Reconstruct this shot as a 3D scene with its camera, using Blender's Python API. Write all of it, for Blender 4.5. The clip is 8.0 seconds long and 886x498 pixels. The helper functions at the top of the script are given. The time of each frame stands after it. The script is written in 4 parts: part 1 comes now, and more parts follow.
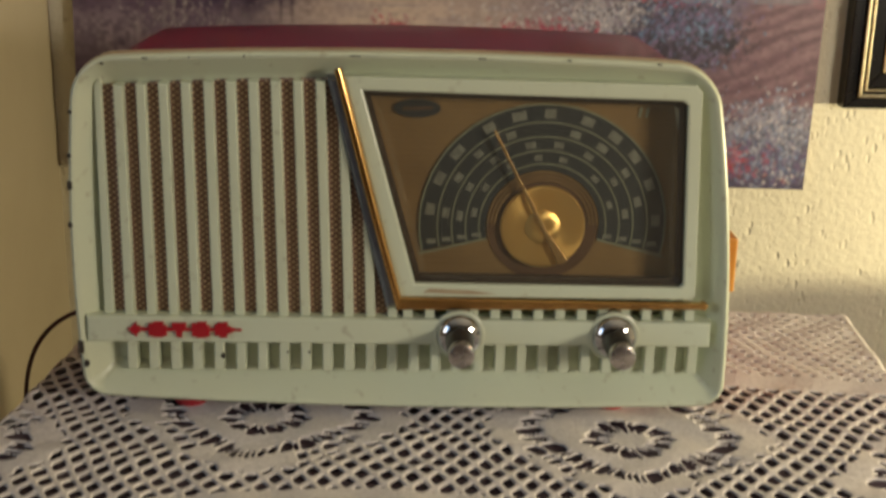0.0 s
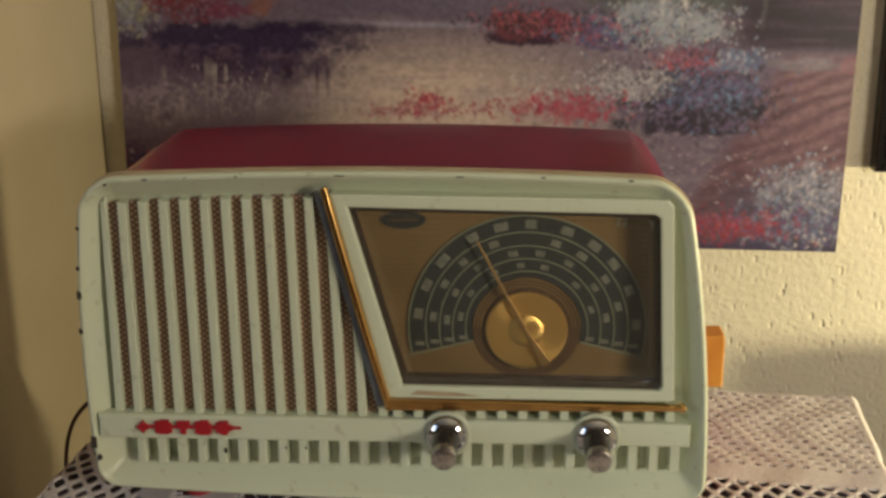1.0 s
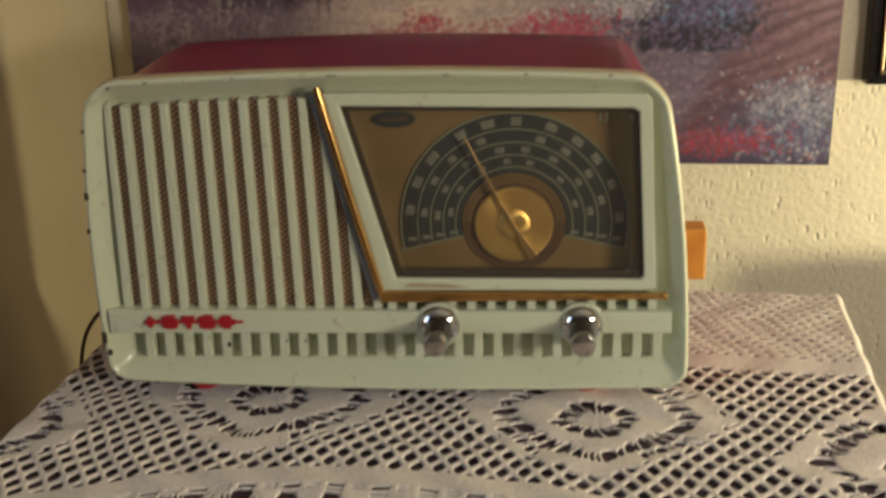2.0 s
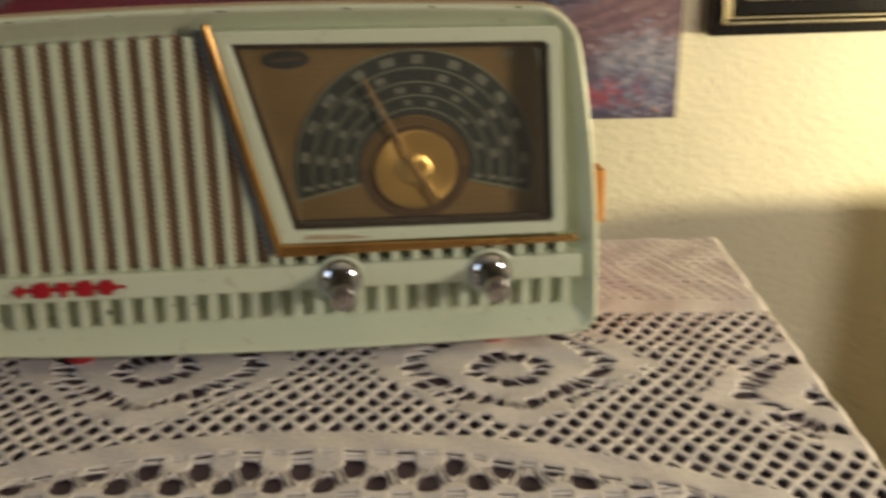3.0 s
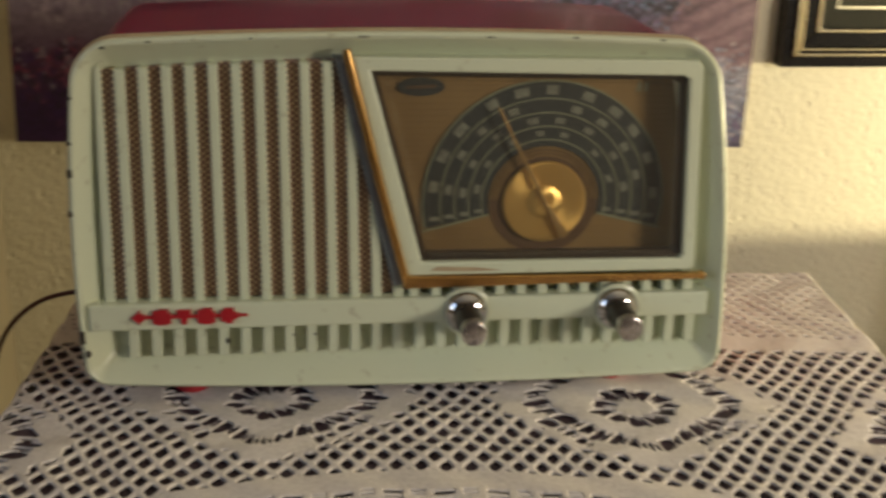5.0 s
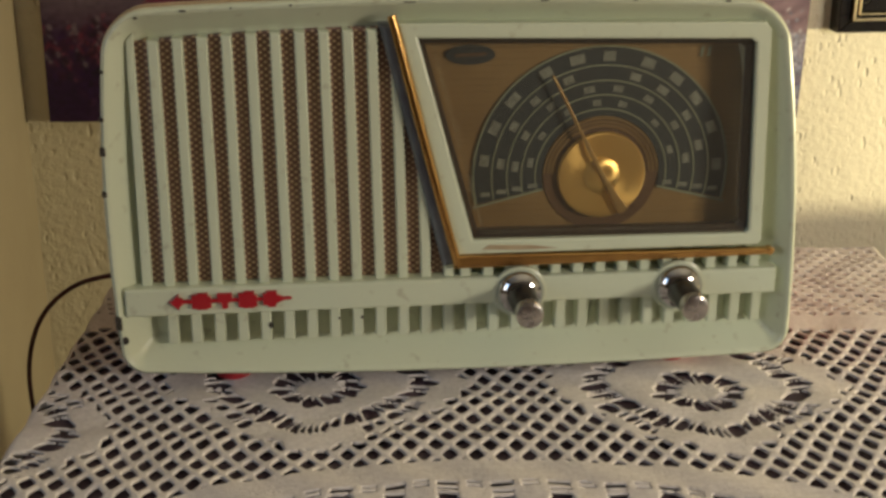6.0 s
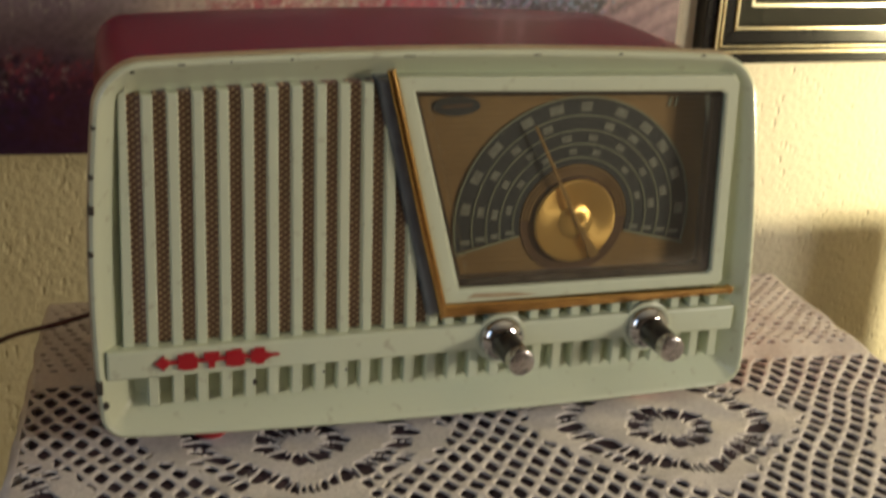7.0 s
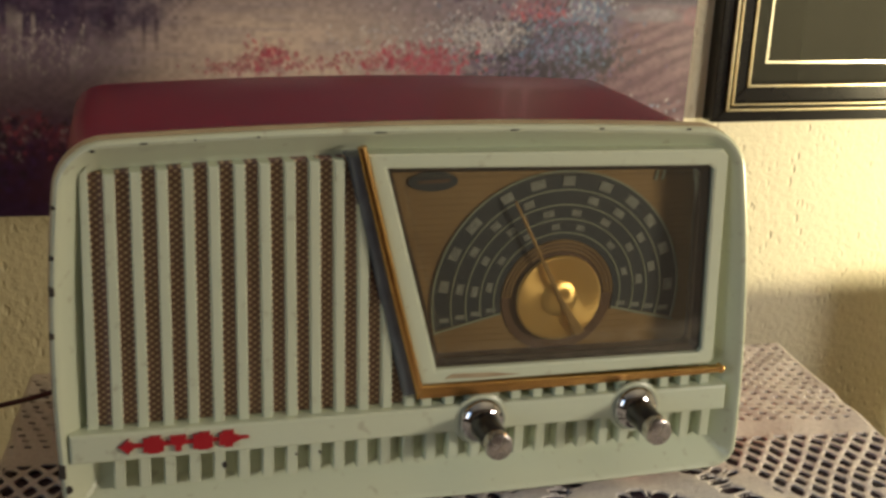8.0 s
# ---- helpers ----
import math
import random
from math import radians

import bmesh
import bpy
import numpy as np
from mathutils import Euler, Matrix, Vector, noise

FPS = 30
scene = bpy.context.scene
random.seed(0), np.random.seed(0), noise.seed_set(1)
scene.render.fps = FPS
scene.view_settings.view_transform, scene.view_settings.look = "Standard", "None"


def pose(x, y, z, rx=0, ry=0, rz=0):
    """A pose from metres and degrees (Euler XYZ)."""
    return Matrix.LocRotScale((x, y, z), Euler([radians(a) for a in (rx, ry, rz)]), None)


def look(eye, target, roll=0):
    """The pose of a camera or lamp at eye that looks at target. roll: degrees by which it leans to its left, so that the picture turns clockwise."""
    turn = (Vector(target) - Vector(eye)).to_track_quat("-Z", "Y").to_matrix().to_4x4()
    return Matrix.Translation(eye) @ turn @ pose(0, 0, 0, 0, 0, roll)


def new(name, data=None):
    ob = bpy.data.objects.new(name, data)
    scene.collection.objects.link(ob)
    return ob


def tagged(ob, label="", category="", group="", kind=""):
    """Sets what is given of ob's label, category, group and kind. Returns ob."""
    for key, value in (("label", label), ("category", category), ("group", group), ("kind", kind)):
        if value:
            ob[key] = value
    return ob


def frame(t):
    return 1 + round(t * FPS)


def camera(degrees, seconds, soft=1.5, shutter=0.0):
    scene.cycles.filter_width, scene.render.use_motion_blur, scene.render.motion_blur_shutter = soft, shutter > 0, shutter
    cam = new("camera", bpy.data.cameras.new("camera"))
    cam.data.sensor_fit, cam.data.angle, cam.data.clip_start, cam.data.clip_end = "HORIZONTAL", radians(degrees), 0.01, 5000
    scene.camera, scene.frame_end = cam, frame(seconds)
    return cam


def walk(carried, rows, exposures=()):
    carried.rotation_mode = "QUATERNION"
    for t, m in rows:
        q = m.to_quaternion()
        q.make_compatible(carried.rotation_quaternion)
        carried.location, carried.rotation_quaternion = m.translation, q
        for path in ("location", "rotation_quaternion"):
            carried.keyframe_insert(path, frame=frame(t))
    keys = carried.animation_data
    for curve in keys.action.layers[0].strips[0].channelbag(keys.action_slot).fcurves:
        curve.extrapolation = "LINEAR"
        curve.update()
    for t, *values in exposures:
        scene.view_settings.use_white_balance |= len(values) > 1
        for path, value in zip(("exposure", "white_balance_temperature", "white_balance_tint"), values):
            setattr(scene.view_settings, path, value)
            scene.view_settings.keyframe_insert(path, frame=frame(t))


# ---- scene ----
# camera and its way
cam = camera(38.3, 8.0, soft=2.9, shutter=0.5)
PATH = [
    (0, (-0.016, -0.618, 1.03), (0.041, 1.292, 0.437), 1.2),
    (0.2, (-0.016, -0.613, 1.036), (0.042, 1.301, 0.459), 1.2),
    (0.5, (0.0, -0.611, 1.053), (-0.012, 1.3, 0.461), 0.4),
    (0.8, (0.028, -0.612, 1.081), (-0.06, 1.302, 0.506), -0.6),
    (1, (0.048, -0.629, 1.094), (-0.065, 1.276, 0.496), -0.5),
    (1.2, (0.059, -0.634, 1.09), (-0.065, 1.271, 0.495), -0.6),
    (1.5, (0.076, -0.657, 1.106), (-0.062, 1.244, 0.499), -1.0),
    (1.7, (0.076, -0.667, 1.095), (-0.076, 1.219, 0.445), -1.6),
    (2.8, (0.01, -0.646, 1.04), (0.047, 1.235, 0.362), -1.3),
    (3, (-0.004, -0.637, 1.039), (0.204, 1.231, 0.355), -0.5),
    (3.2, (-0.038, -0.645, 1.043), (0.335, 1.192, 0.346), 0.7),
    (3.5, (-0.089, -0.649, 1.042), (0.402, 1.164, 0.353), 0.7),
    (3.8, (-0.109, -0.654, 1.048), (0.414, 1.15, 0.361), 0.6),
    (4, (-0.118, -0.65, 1.038), (0.398, 1.153, 0.342), 1.0),
    (4.5, (-0.114, -0.628, 1.038), (0.35, 1.189, 0.342), 1.0),
    (4.7, (-0.098, -0.618, 1.041), (0.292, 1.223, 0.365), 0.8),
    (5, (-0.087, -0.609, 1.044), (0.177, 1.258, 0.377), 1.5),
    (5.2, (-0.074, -0.599, 1.04), (0.098, 1.274, 0.362), 1.3),
    (6.3, (-0.118, -0.562, 1.027), (0.12, 1.295, 0.324), -0.6),
    (6.5, (-0.165, -0.552, 1.023), (0.19, 1.29, 0.328), 1.0),
    (6.6, (-0.178, -0.552, 1.024), (0.232, 1.283, 0.342), 1.1),
    (6.7, (-0.185, -0.539, 1.045), (0.271, 1.261, 0.304), 2.4),
    (7, (-0.203, -0.546, 1.052), (0.391, 1.236, 0.364), 3.1),
    (7.2, (-0.201, -0.552, 1.045), (0.397, 1.244, 0.402), 2.8),
    (7.5, (-0.21, -0.538, 1.061), (0.414, 1.251, 0.419), 3.8),
    (8, (-0.167, -0.532, 1.065), (0.367, 1.289, 0.431), 2.6),
]
walk(cam, [(t, look(eye, target, roll)) for t, eye, target, roll in PATH])

# world and lights
world = bpy.data.worlds.new("world")
scene.world = world
world.use_nodes = True
wn = world.node_tree
sky = wn.nodes.new("ShaderNodeTexSky")
sky.sky_type, sky.sun_disc = "NISHITA", False
sky.sun_elevation, sky.sun_rotation = radians(20), radians(250)
wn.nodes["Background"].inputs["Strength"].default_value = 0.1
wn.links.new(sky.outputs["Color"], wn.nodes["Background"].inputs["Color"])


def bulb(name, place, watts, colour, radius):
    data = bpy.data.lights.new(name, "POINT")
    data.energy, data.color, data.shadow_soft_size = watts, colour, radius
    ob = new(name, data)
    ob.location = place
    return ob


LAMP_SIDE = bulb("lamp_side", (0.83, 0.076, 0.826), 17.0, (1.0, 0.86, 0.50), 0.018)
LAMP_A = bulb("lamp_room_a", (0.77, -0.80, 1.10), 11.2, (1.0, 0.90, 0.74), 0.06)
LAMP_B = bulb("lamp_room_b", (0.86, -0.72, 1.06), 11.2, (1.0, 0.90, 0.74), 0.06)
win_data = bpy.data.lights.new("window_light", "AREA")
win_data.energy, win_data.color, win_data.shape, win_data.size, win_data.size_y = 5.0, (0.36, 0.64, 1.0), "RECTANGLE", 0.9, 1.0
win_light = new("window_light", win_data)
win_light.matrix_world = look((-1.86, -1.35, 1.45), (0.0, -0.6, 0.9))
scene.view_settings.exposure = 0.09


# ---------------------------------------------------------------- materials
def material(name, colour, rough=0.5, metal=0.0, second=None, scale=30.0, amount=0.5, bump=0.0, bump_scale=200.0,
             coat=0.0, spec=0.5, fine=None):
    m = bpy.data.materials.new(name)
    m.use_nodes = True
    nt = m.node_tree
    b = nt.nodes["Principled BSDF"]
    b.inputs["Roughness"].default_value, b.inputs["Metallic"].default_value = rough, metal
    b.inputs["Coat Weight"].default_value = coat
    b.inputs["Specular IOR Level"].default_value = spec
    tc = nt.nodes.new("ShaderNodeTexCoord")
    second = second or tuple(c * 0.8 for c in colour)
    n1 = nt.nodes.new("ShaderNodeTexNoise")
    n1.inputs["Scale"].default_value, n1.inputs["Detail"].default_value = scale, 6
    nt.links.new(tc.outputs["Object"], n1.inputs["Vector"])
    ramp = nt.nodes.new("ShaderNodeValToRGB")
    ramp.color_ramp.elements[0].position = 0.5 - amount / 2
    ramp.color_ramp.elements[1].position = 0.5 + amount / 2
    ramp.color_ramp.elements[0].color, ramp.color_ramp.elements[1].color = (*second, 1), (*colour, 1)
    nt.links.new(n1.outputs["Fac"], ramp.inputs["Fac"])
    nt.links.new(ramp.outputs["Color"], b.inputs["Base Color"])
    rmap = nt.nodes.new("ShaderNodeMapRange")
    rmap.inputs["To Min"].default_value, rmap.inputs["To Max"].default_value = rough * 1.2, rough * 0.85
    nt.links.new(n1.outputs["Fac"], rmap.inputs["Value"])
    nt.links.new(rmap.outputs["Result"], b.inputs["Roughness"])
    if bump:
        n2 = nt.nodes.new("ShaderNodeTexNoise")
        n2.inputs["Scale"].default_value, n2.inputs["Detail"].default_value = bump_scale, 3
        nt.links.new(tc.outputs["Object"], n2.inputs["Vector"])
        bp = nt.nodes.new("ShaderNodeBump")
        bp.inputs["Strength"].default_value, bp.inputs["Distance"].default_value = bump, 0.001
        nt.links.new(n2.outputs["Fac"], bp.inputs["Height"])
        nt.links.new(bp.outputs["Normal"], b.inputs["Normal"])
    return m


def stucco():
    """Cream wall paint over orange-peel plaster, with small pits."""
    m = material("cream_plaster", (0.72, 0.67, 0.54), 0.75, second=(0.65, 0.60, 0.47), scale=5, amount=0.6)
    nt = m.node_tree
    b = nt.nodes["Principled BSDF"]
    tc = nt.nodes["Texture Coordinate"]
    v = nt.nodes.new("ShaderNodeTexVoronoi")
    v.inputs["Scale"].default_value = 150
    n = nt.nodes.new("ShaderNodeTexNoise")
    n.inputs["Scale"].default_value, n.inputs["Detail"].default_value = 190, 4
    n3 = nt.nodes.new("ShaderNodeTexNoise")
    n3.inputs["Scale"].default_value, n3.inputs["Detail"].default_value = 40, 2
    tall = nt.nodes.new("ShaderNodeMapping")
    tall.inputs["Scale"].default_value = (1.0, 1.0, 0.5)
    tall.inputs["Rotation"].default_value = (0, 0.5, 0)
    nt.links.new(tc.outputs["Object"], tall.inputs["Vector"])
    nt.links.new(tall.outputs["Vector"], v.inputs["Vector"])
    for q in (n, n3):
        nt.links.new(tc.outputs["Object"], q.inputs["Vector"])
    pit = nt.nodes.new("ShaderNodeMapRange")
    pit.inputs["From Min"].default_value, pit.inputs["From Max"].default_value = 0.06, 0.34
    nt.links.new(v.outputs["Distance"], pit.inputs["Value"])
    gate = nt.nodes.new("ShaderNodeMapRange")
    gate.inputs["From Min"].default_value, gate.inputs["From Max"].default_value = 0.47, 0.66
    gate.inputs["To Min"].default_value, gate.inputs["To Max"].default_value = 1.0, 0.0
    nt.links.new(n3.outputs["Fac"], gate.inputs["Value"])
    mx = nt.nodes.new("ShaderNodeMath")
    mx.operation = "MAXIMUM"
    nt.links.new(pit.outputs["Result"], mx.inputs[0])
    nt.links.new(gate.outputs["Result"], mx.inputs[1])
    add = nt.nodes.new("ShaderNodeMath")
    add.operation = "MULTIPLY_ADD"
    add.inputs[1].default_value = 0.8
    nt.links.new(mx.outputs[0], add.inputs[0])
    low = nt.nodes.new("ShaderNodeMath")
    low.operation = "MULTIPLY"
    low.inputs[1].default_value = 0.8
    nt.links.new(n.outputs["Fac"], low.inputs[0])
    nt.links.new(low.outputs[0], add.inputs[2])
    bp = nt.nodes.new("ShaderNodeBump")
    bp.inputs["Strength"].default_value, bp.inputs["Distance"].default_value = 1.0, 0.0021
    nt.links.new(add.outputs[0], bp.inputs["Height"])
    nt.links.new(bp.outputs["Normal"], b.inputs["Normal"])
    return m


def aged_enamel():
    """Pale mint enamel, yellowed in patches, with fine grime specks."""
    m = material("mint_enamel", (0.585, 0.648, 0.510), 0.30, second=(0.585, 0.590, 0.42), scale=9, amount=0.75, bump=0.10, bump_scale=300, coat=0.15)
    nt = m.node_tree
    b = nt.nodes["Principled BSDF"]
    tc = nt.nodes["Texture Coordinate"]
    n = nt.nodes.new("ShaderNodeTexNoise")
    n.inputs["Scale"].default_value, n.inputs["Detail"].default_value = 140, 8
    nt.links.new(tc.outputs["Object"], n.inputs["Vector"])
    rm = nt.nodes.new("ShaderNodeMapRange")
    rm.inputs["From Min"].default_value, rm.inputs["From Max"].default_value = 0.62, 0.74
    nt.links.new(n.outputs["Fac"], rm.inputs["Value"])
    mx = nt.nodes.new("ShaderNodeMixRGB")
    mx.inputs[2].default_value = (0.36, 0.33, 0.22, 1)
    old = b.inputs["Base Color"].links[0].from_socket
    sc = nt.nodes.new("ShaderNodeMath")
    sc.operation = "MULTIPLY"
    sc.inputs[1].default_value = 0.55
    nt.links.new(rm.outputs["Result"], sc.inputs[0])
    nt.links.new(sc.outputs[0], mx.inputs[0])
    nt.links.new(old, mx.inputs[1])
    nt.links.new(mx.outputs[0], b.inputs["Base Color"])
    return m


WALL = stucco()
# added for walls out of view: dark so chrome reflections and bounce stay low
DIM_WALL = material("dark_unseen_wall", (0.20, 0.155, 0.12), 0.8, second=(0.15, 0.115, 0.09), scale=9, bump=0.2)
# smooth beige, darkened in colour because the room lamps strike this wall too directly
DIMMED_BEIGE = material("dimmed_beige_paint", (0.42, 0.36, 0.26), 0.7, second=(0.36, 0.30, 0.21), scale=7, amount=0.6, bump=0.25, bump_scale=90)
CEILING = material("white_ceiling_paint", (0.78, 0.76, 0.70), 0.8, scale=4, bump=0.2)
FLOOR = material("brown_floor_wood", (0.16, 0.09, 0.05), 0.45, second=(0.09, 0.05, 0.03), scale=12, bump=0.2)
MINT = aged_enamel()
RED = material("red_enamel", (0.26, 0.007, 0.032), 0.24, second=(0.20, 0.005, 0.024), scale=14, amount=0.6, bump=0.05, bump_scale=260, coat=0.1, spec=0.35)
RED_MARK = material("red_lacquer", (0.42, 0.010, 0.02), 0.35, scale=60)
RED_RUBBER = material("red_rubber", (0.40, 0.02, 0.03), 0.6, scale=80)
def spun_metal(m):
    """Ring-brushed metal: the sheen fans out from the centre."""
    nt = m.node_tree
    tg = nt.nodes.new("ShaderNodeTangent")
    tg.direction_type, tg.axis = "RADIAL", "Y"
    b = nt.nodes["Principled BSDF"]
    b.inputs["Anisotropic"].default_value = 0.75
    nt.links.new(tg.outputs["Tangent"], b.inputs["Tangent"])
    return m


GOLD = material("brass_trim", (0.82, 0.50, 0.18), 0.20, 1.0, second=(0.42, 0.22, 0.08), scale=70, amount=0.8)
DISC = spun_metal(material("spun_brass", (1.0, 0.72, 0.27), 0.33, 0.78, second=(0.92, 0.58, 0.17), scale=30, amount=0.6))
STEEL = material("worn_grey_metal", (0.20, 0.215, 0.235), 0.5, 0.5, second=(0.12, 0.12, 0.13), scale=80)
NEEDLE = material("dull_brass", (0.40, 0.26, 0.10), 0.4, 0.5, scale=60)
CHROME = material("chrome", (0.62, 0.62, 0.66), 0.07, 1.0, second=(0.42, 0.42, 0.45), scale=60)
CAP = material("scuffed_chrome_cap", (0.70, 0.67, 0.66), 0.26, 1.0, second=(0.40, 0.37, 0.38), scale=120)
BARREL = material("black_bakelite", (0.018, 0.015, 0.015), 0.28, scale=60, coat=0.3)
DIAL = material("bronze_dial_plate", (0.34, 0.225, 0.098), 0.42, 0.25, second=(0.25, 0.16, 0.065), scale=40, amount=0.6)
# dark brown for the painted shade round the disc and for the badge's bar
DARK_BRONZE = material("dark_bronze_shade_and_bar", (0.12, 0.065, 0.032), 0.5, scale=50)
DIAL_BLACK = material("blue_black_dial_paint", (0.022, 0.033, 0.040), 0.5, scale=60)
DIAL_LINE = material("pale_green_dial_ink", (0.30, 0.34, 0.24), 0.5, scale=60)
DIAL_INK = material("faded_white_dial_ink", (0.25, 0.27, 0.23), 0.55, second=(0.15, 0.16, 0.14), scale=260, amount=0.3)
DARK = material("dark_brown_lacquer", (0.035, 0.022, 0.016), 0.4, scale=60)
BEAD = material("yellowed_enamel", (0.50, 0.42, 0.27), 0.45, second=(0.30, 0.20, 0.12), scale=60, amount=0.7)
CHIP = material("bare_dark_chip", (0.05, 0.04, 0.03), 0.8, scale=300)
AMBER = material("amber_plastic", (0.88, 0.45, 0.08), 0.35, second=(0.6, 0.24, 0.03), scale=50)
TABLE = material("dark_stained_wood", (0.090, 0.054, 0.075), 0.5, second=(0.055, 0.032, 0.046), scale=20, bump=0.15)
THREAD = material("white_crochet_cotton", (0.75, 0.695, 0.675), 0.85, second=(0.60, 0.545, 0.53), scale=330, amount=0.5, bump=0.6, bump_scale=700)
CORD = material("dark_red_cable", (0.085, 0.018, 0.028), 0.45, scale=100)
FRAME_BLACK = material("black_frame_lacquer", (0.010, 0.009, 0.010), 0.20, scale=60, spec=0.3)
FRAME_GOLD = material("pale_gold_leaf", (0.90, 0.83, 0.64), 0.24, 1.0, second=(0.66, 0.55, 0.34), scale=60)
FRAME_SILVER = material("silver_line", (0.75, 0.75, 0.72), 0.3, 1.0, scale=60)
PRINT = material("grey_print", (0.060, 0.064, 0.062), 0.8, second=(0.035, 0.037, 0.037), scale=6, amount=0.5, spec=0.15)
MAT_BOARD = material("dark_grey_mat_board", (0.030, 0.034, 0.036), 0.75, second=(0.018, 0.020, 0.022), scale=14, spec=0.2)
CREAM = material("cream_painted_metal", (0.47, 0.41, 0.30), 0.5, second=(0.41, 0.36, 0.26), scale=18, bump=0.05)
BLACK_MAT = material("black_rubber_mat", (0.010, 0.010, 0.012), 0.85, scale=60, spec=0.1)
BROWN_FRONT = material("brown_veneer", (0.13, 0.06, 0.025), 0.4, second=(0.07, 0.03, 0.013), scale=25)


def cloth_grille():
    """Brown speaker cloth with gold threads in a small zigzag weave."""
    m = bpy.data.materials.new("brown_speaker_cloth")
    m.use_nodes = True
    nt = m.node_tree
    b = nt.nodes["Principled BSDF"]
    b.inputs["Roughness"].default_value = 0.6
    tc = nt.nodes.new("ShaderNodeTexCoord")
    out = []
    for angle in (38, -38):
        mp = nt.nodes.new("ShaderNodeMapping")
        mp.inputs["Rotation"].default_value = (0, radians(angle), 0)
        wv = nt.nodes.new("ShaderNodeTexWave")
        wv.bands_direction = "Z"
        wv.inputs["Scale"].default_value = 128
        wv.inputs["Distortion"].default_value = 1.0
        nt.links.new(tc.outputs["Object"], mp.inputs["Vector"])
        nt.links.new(mp.outputs["Vector"], wv.inputs["Vector"])
        out.append(wv)
    mul = nt.nodes.new("ShaderNodeMath")
    mul.operation = "MULTIPLY"
    nt.links.new(out[0].outputs["Fac"], mul.inputs[0])
    nt.links.new(out[1].outputs["Fac"], mul.inputs[1])
    ramp = nt.nodes.new("ShaderNodeValToRGB")
    e = ramp.color_ramp.elements
    e[0].position, e[0].color = 0.15, (0.25, 0.13, 0.105, 1)
    e[1].position, e[1].color = 0.75, (0.80, 0.58, 0.37, 1)
    nt.links.new(mul.outputs[0], ramp.inputs["Fac"])
    nt.links.new(ramp.outputs["Color"], b.inputs["Base Color"])
    bp = nt.nodes.new("ShaderNodeBump")
    bp.inputs["Strength"].default_value, bp.inputs["Distance"].default_value = 0.7, 0.0006
    nt.links.new(mul.outputs[0], bp.inputs["Height"])
    nt.links.new(bp.outputs["Normal"], b.inputs["Normal"])
    return m


GRILLE = cloth_grille()


def clear_glass(name="clear_dial_plastic", haze=0.022, rough=0.06):
    m = bpy.data.materials.new(name)
    m.use_nodes = True
    nt = m.node_tree
    nt.nodes.remove(nt.nodes["Principled BSDF"])
    out = nt.nodes["Material Output"]
    tr = nt.nodes.new("ShaderNodeBsdfTransparent")
    tr.inputs["Color"].default_value = (0.93, 0.90, 0.82, 1)
    gl = nt.nodes.new("ShaderNodeBsdfGlossy")
    gl.inputs["Roughness"].default_value = rough
    fr = nt.nodes.new("ShaderNodeFresnel")
    fr.inputs["IOR"].default_value = 1.45
    mix = nt.nodes.new("ShaderNodeMixShader")
    nt.links.new(fr.outputs[0], mix.inputs[0])
    nt.links.new(tr.outputs[0], mix.inputs[1])
    nt.links.new(gl.outputs[0], mix.inputs[2])
    dust = nt.nodes.new("ShaderNodeBsdfDiffuse")
    dust.inputs["Color"].default_value = (0.75, 0.68, 0.58, 1)
    mix2 = nt.nodes.new("ShaderNodeMixShader")
    mix2.inputs[0].default_value = haze
    nt.links.new(mix.outputs[0], mix2.inputs[1])
    nt.links.new(dust.outputs[0], mix2.inputs[2])
    nt.links.new(mix2.outputs[0], out.inputs["Surface"])
    return m


GLASS = clear_glass()
CLEAN_GLASS = clear_glass("clean_picture_glass", 0.004, 0.012)


# ---------------------------------------------------------------- mesh helpers
def link(name, bm, mat, parent=None, label="", smooth=False):
    me = bpy.data.meshes.new(name)
    bmesh.ops.recalc_face_normals(bm, faces=bm.faces)
    bm.to_mesh(me)
    bm.free()
    if smooth:
        me.polygons.foreach_set("use_smooth", [True] * len(me.polygons))
        me.set_sharp_from_angle(angle=radians(40))
    me.materials.append(mat)
    ob = new(name, me)
    if parent is not None:
        ob.parent = parent
    if label:
        ob["label"] = label
    return ob


def part(name, bm, mat, parent, label="", smooth=False):
    return link(name, bm, mat, parent, label, smooth)


def thing(name, place=(0, 0, 0)):
    ob = new(name)
    ob.location = place
    ob.empty_display_size = 0.05
    return ob


def box(x0, x1, y0, y1, z0, z1, bevel=0.0, segments=2):
    bm = bmesh.new()
    bmesh.ops.create_cube(bm, size=1)
    for v in bm.verts:
        v.co = Vector(((x0 + x1) / 2 + v.co.x * (x1 - x0), (y0 + y1) / 2 + v.co.y * (y1 - y0), (z0 + z1) / 2 + v.co.z * (z1 - z0)))
    if bevel:
        bmesh.ops.bevel(bm, geom=bm.edges[:], offset=bevel, segments=segments, affect="EDGES", profile=0.5)
    return bm


def slab(poly, y0, y1, bevel=0.0, segments=2):
    """A plate with the outline poly in x and z, from y0 (front) to y1 (back), its front edges rounded."""
    bm = bmesh.new()
    front = [bm.verts.new((x, y0, z)) for x, z in poly]
    back = [bm.verts.new((x, y1, z)) for x, z in poly]
    f = bm.faces.new(front)
    bm.faces.new(back[::-1])
    n = len(poly)
    for i in range(n):
        bm.faces.new((front[i], back[i], back[(i + 1) % n], front[(i + 1) % n]))
    if bevel:
        bmesh.ops.bevel(bm, geom=list(f.edges), offset=bevel, segments=segments, affect="EDGES", profile=0.5)
    return bm


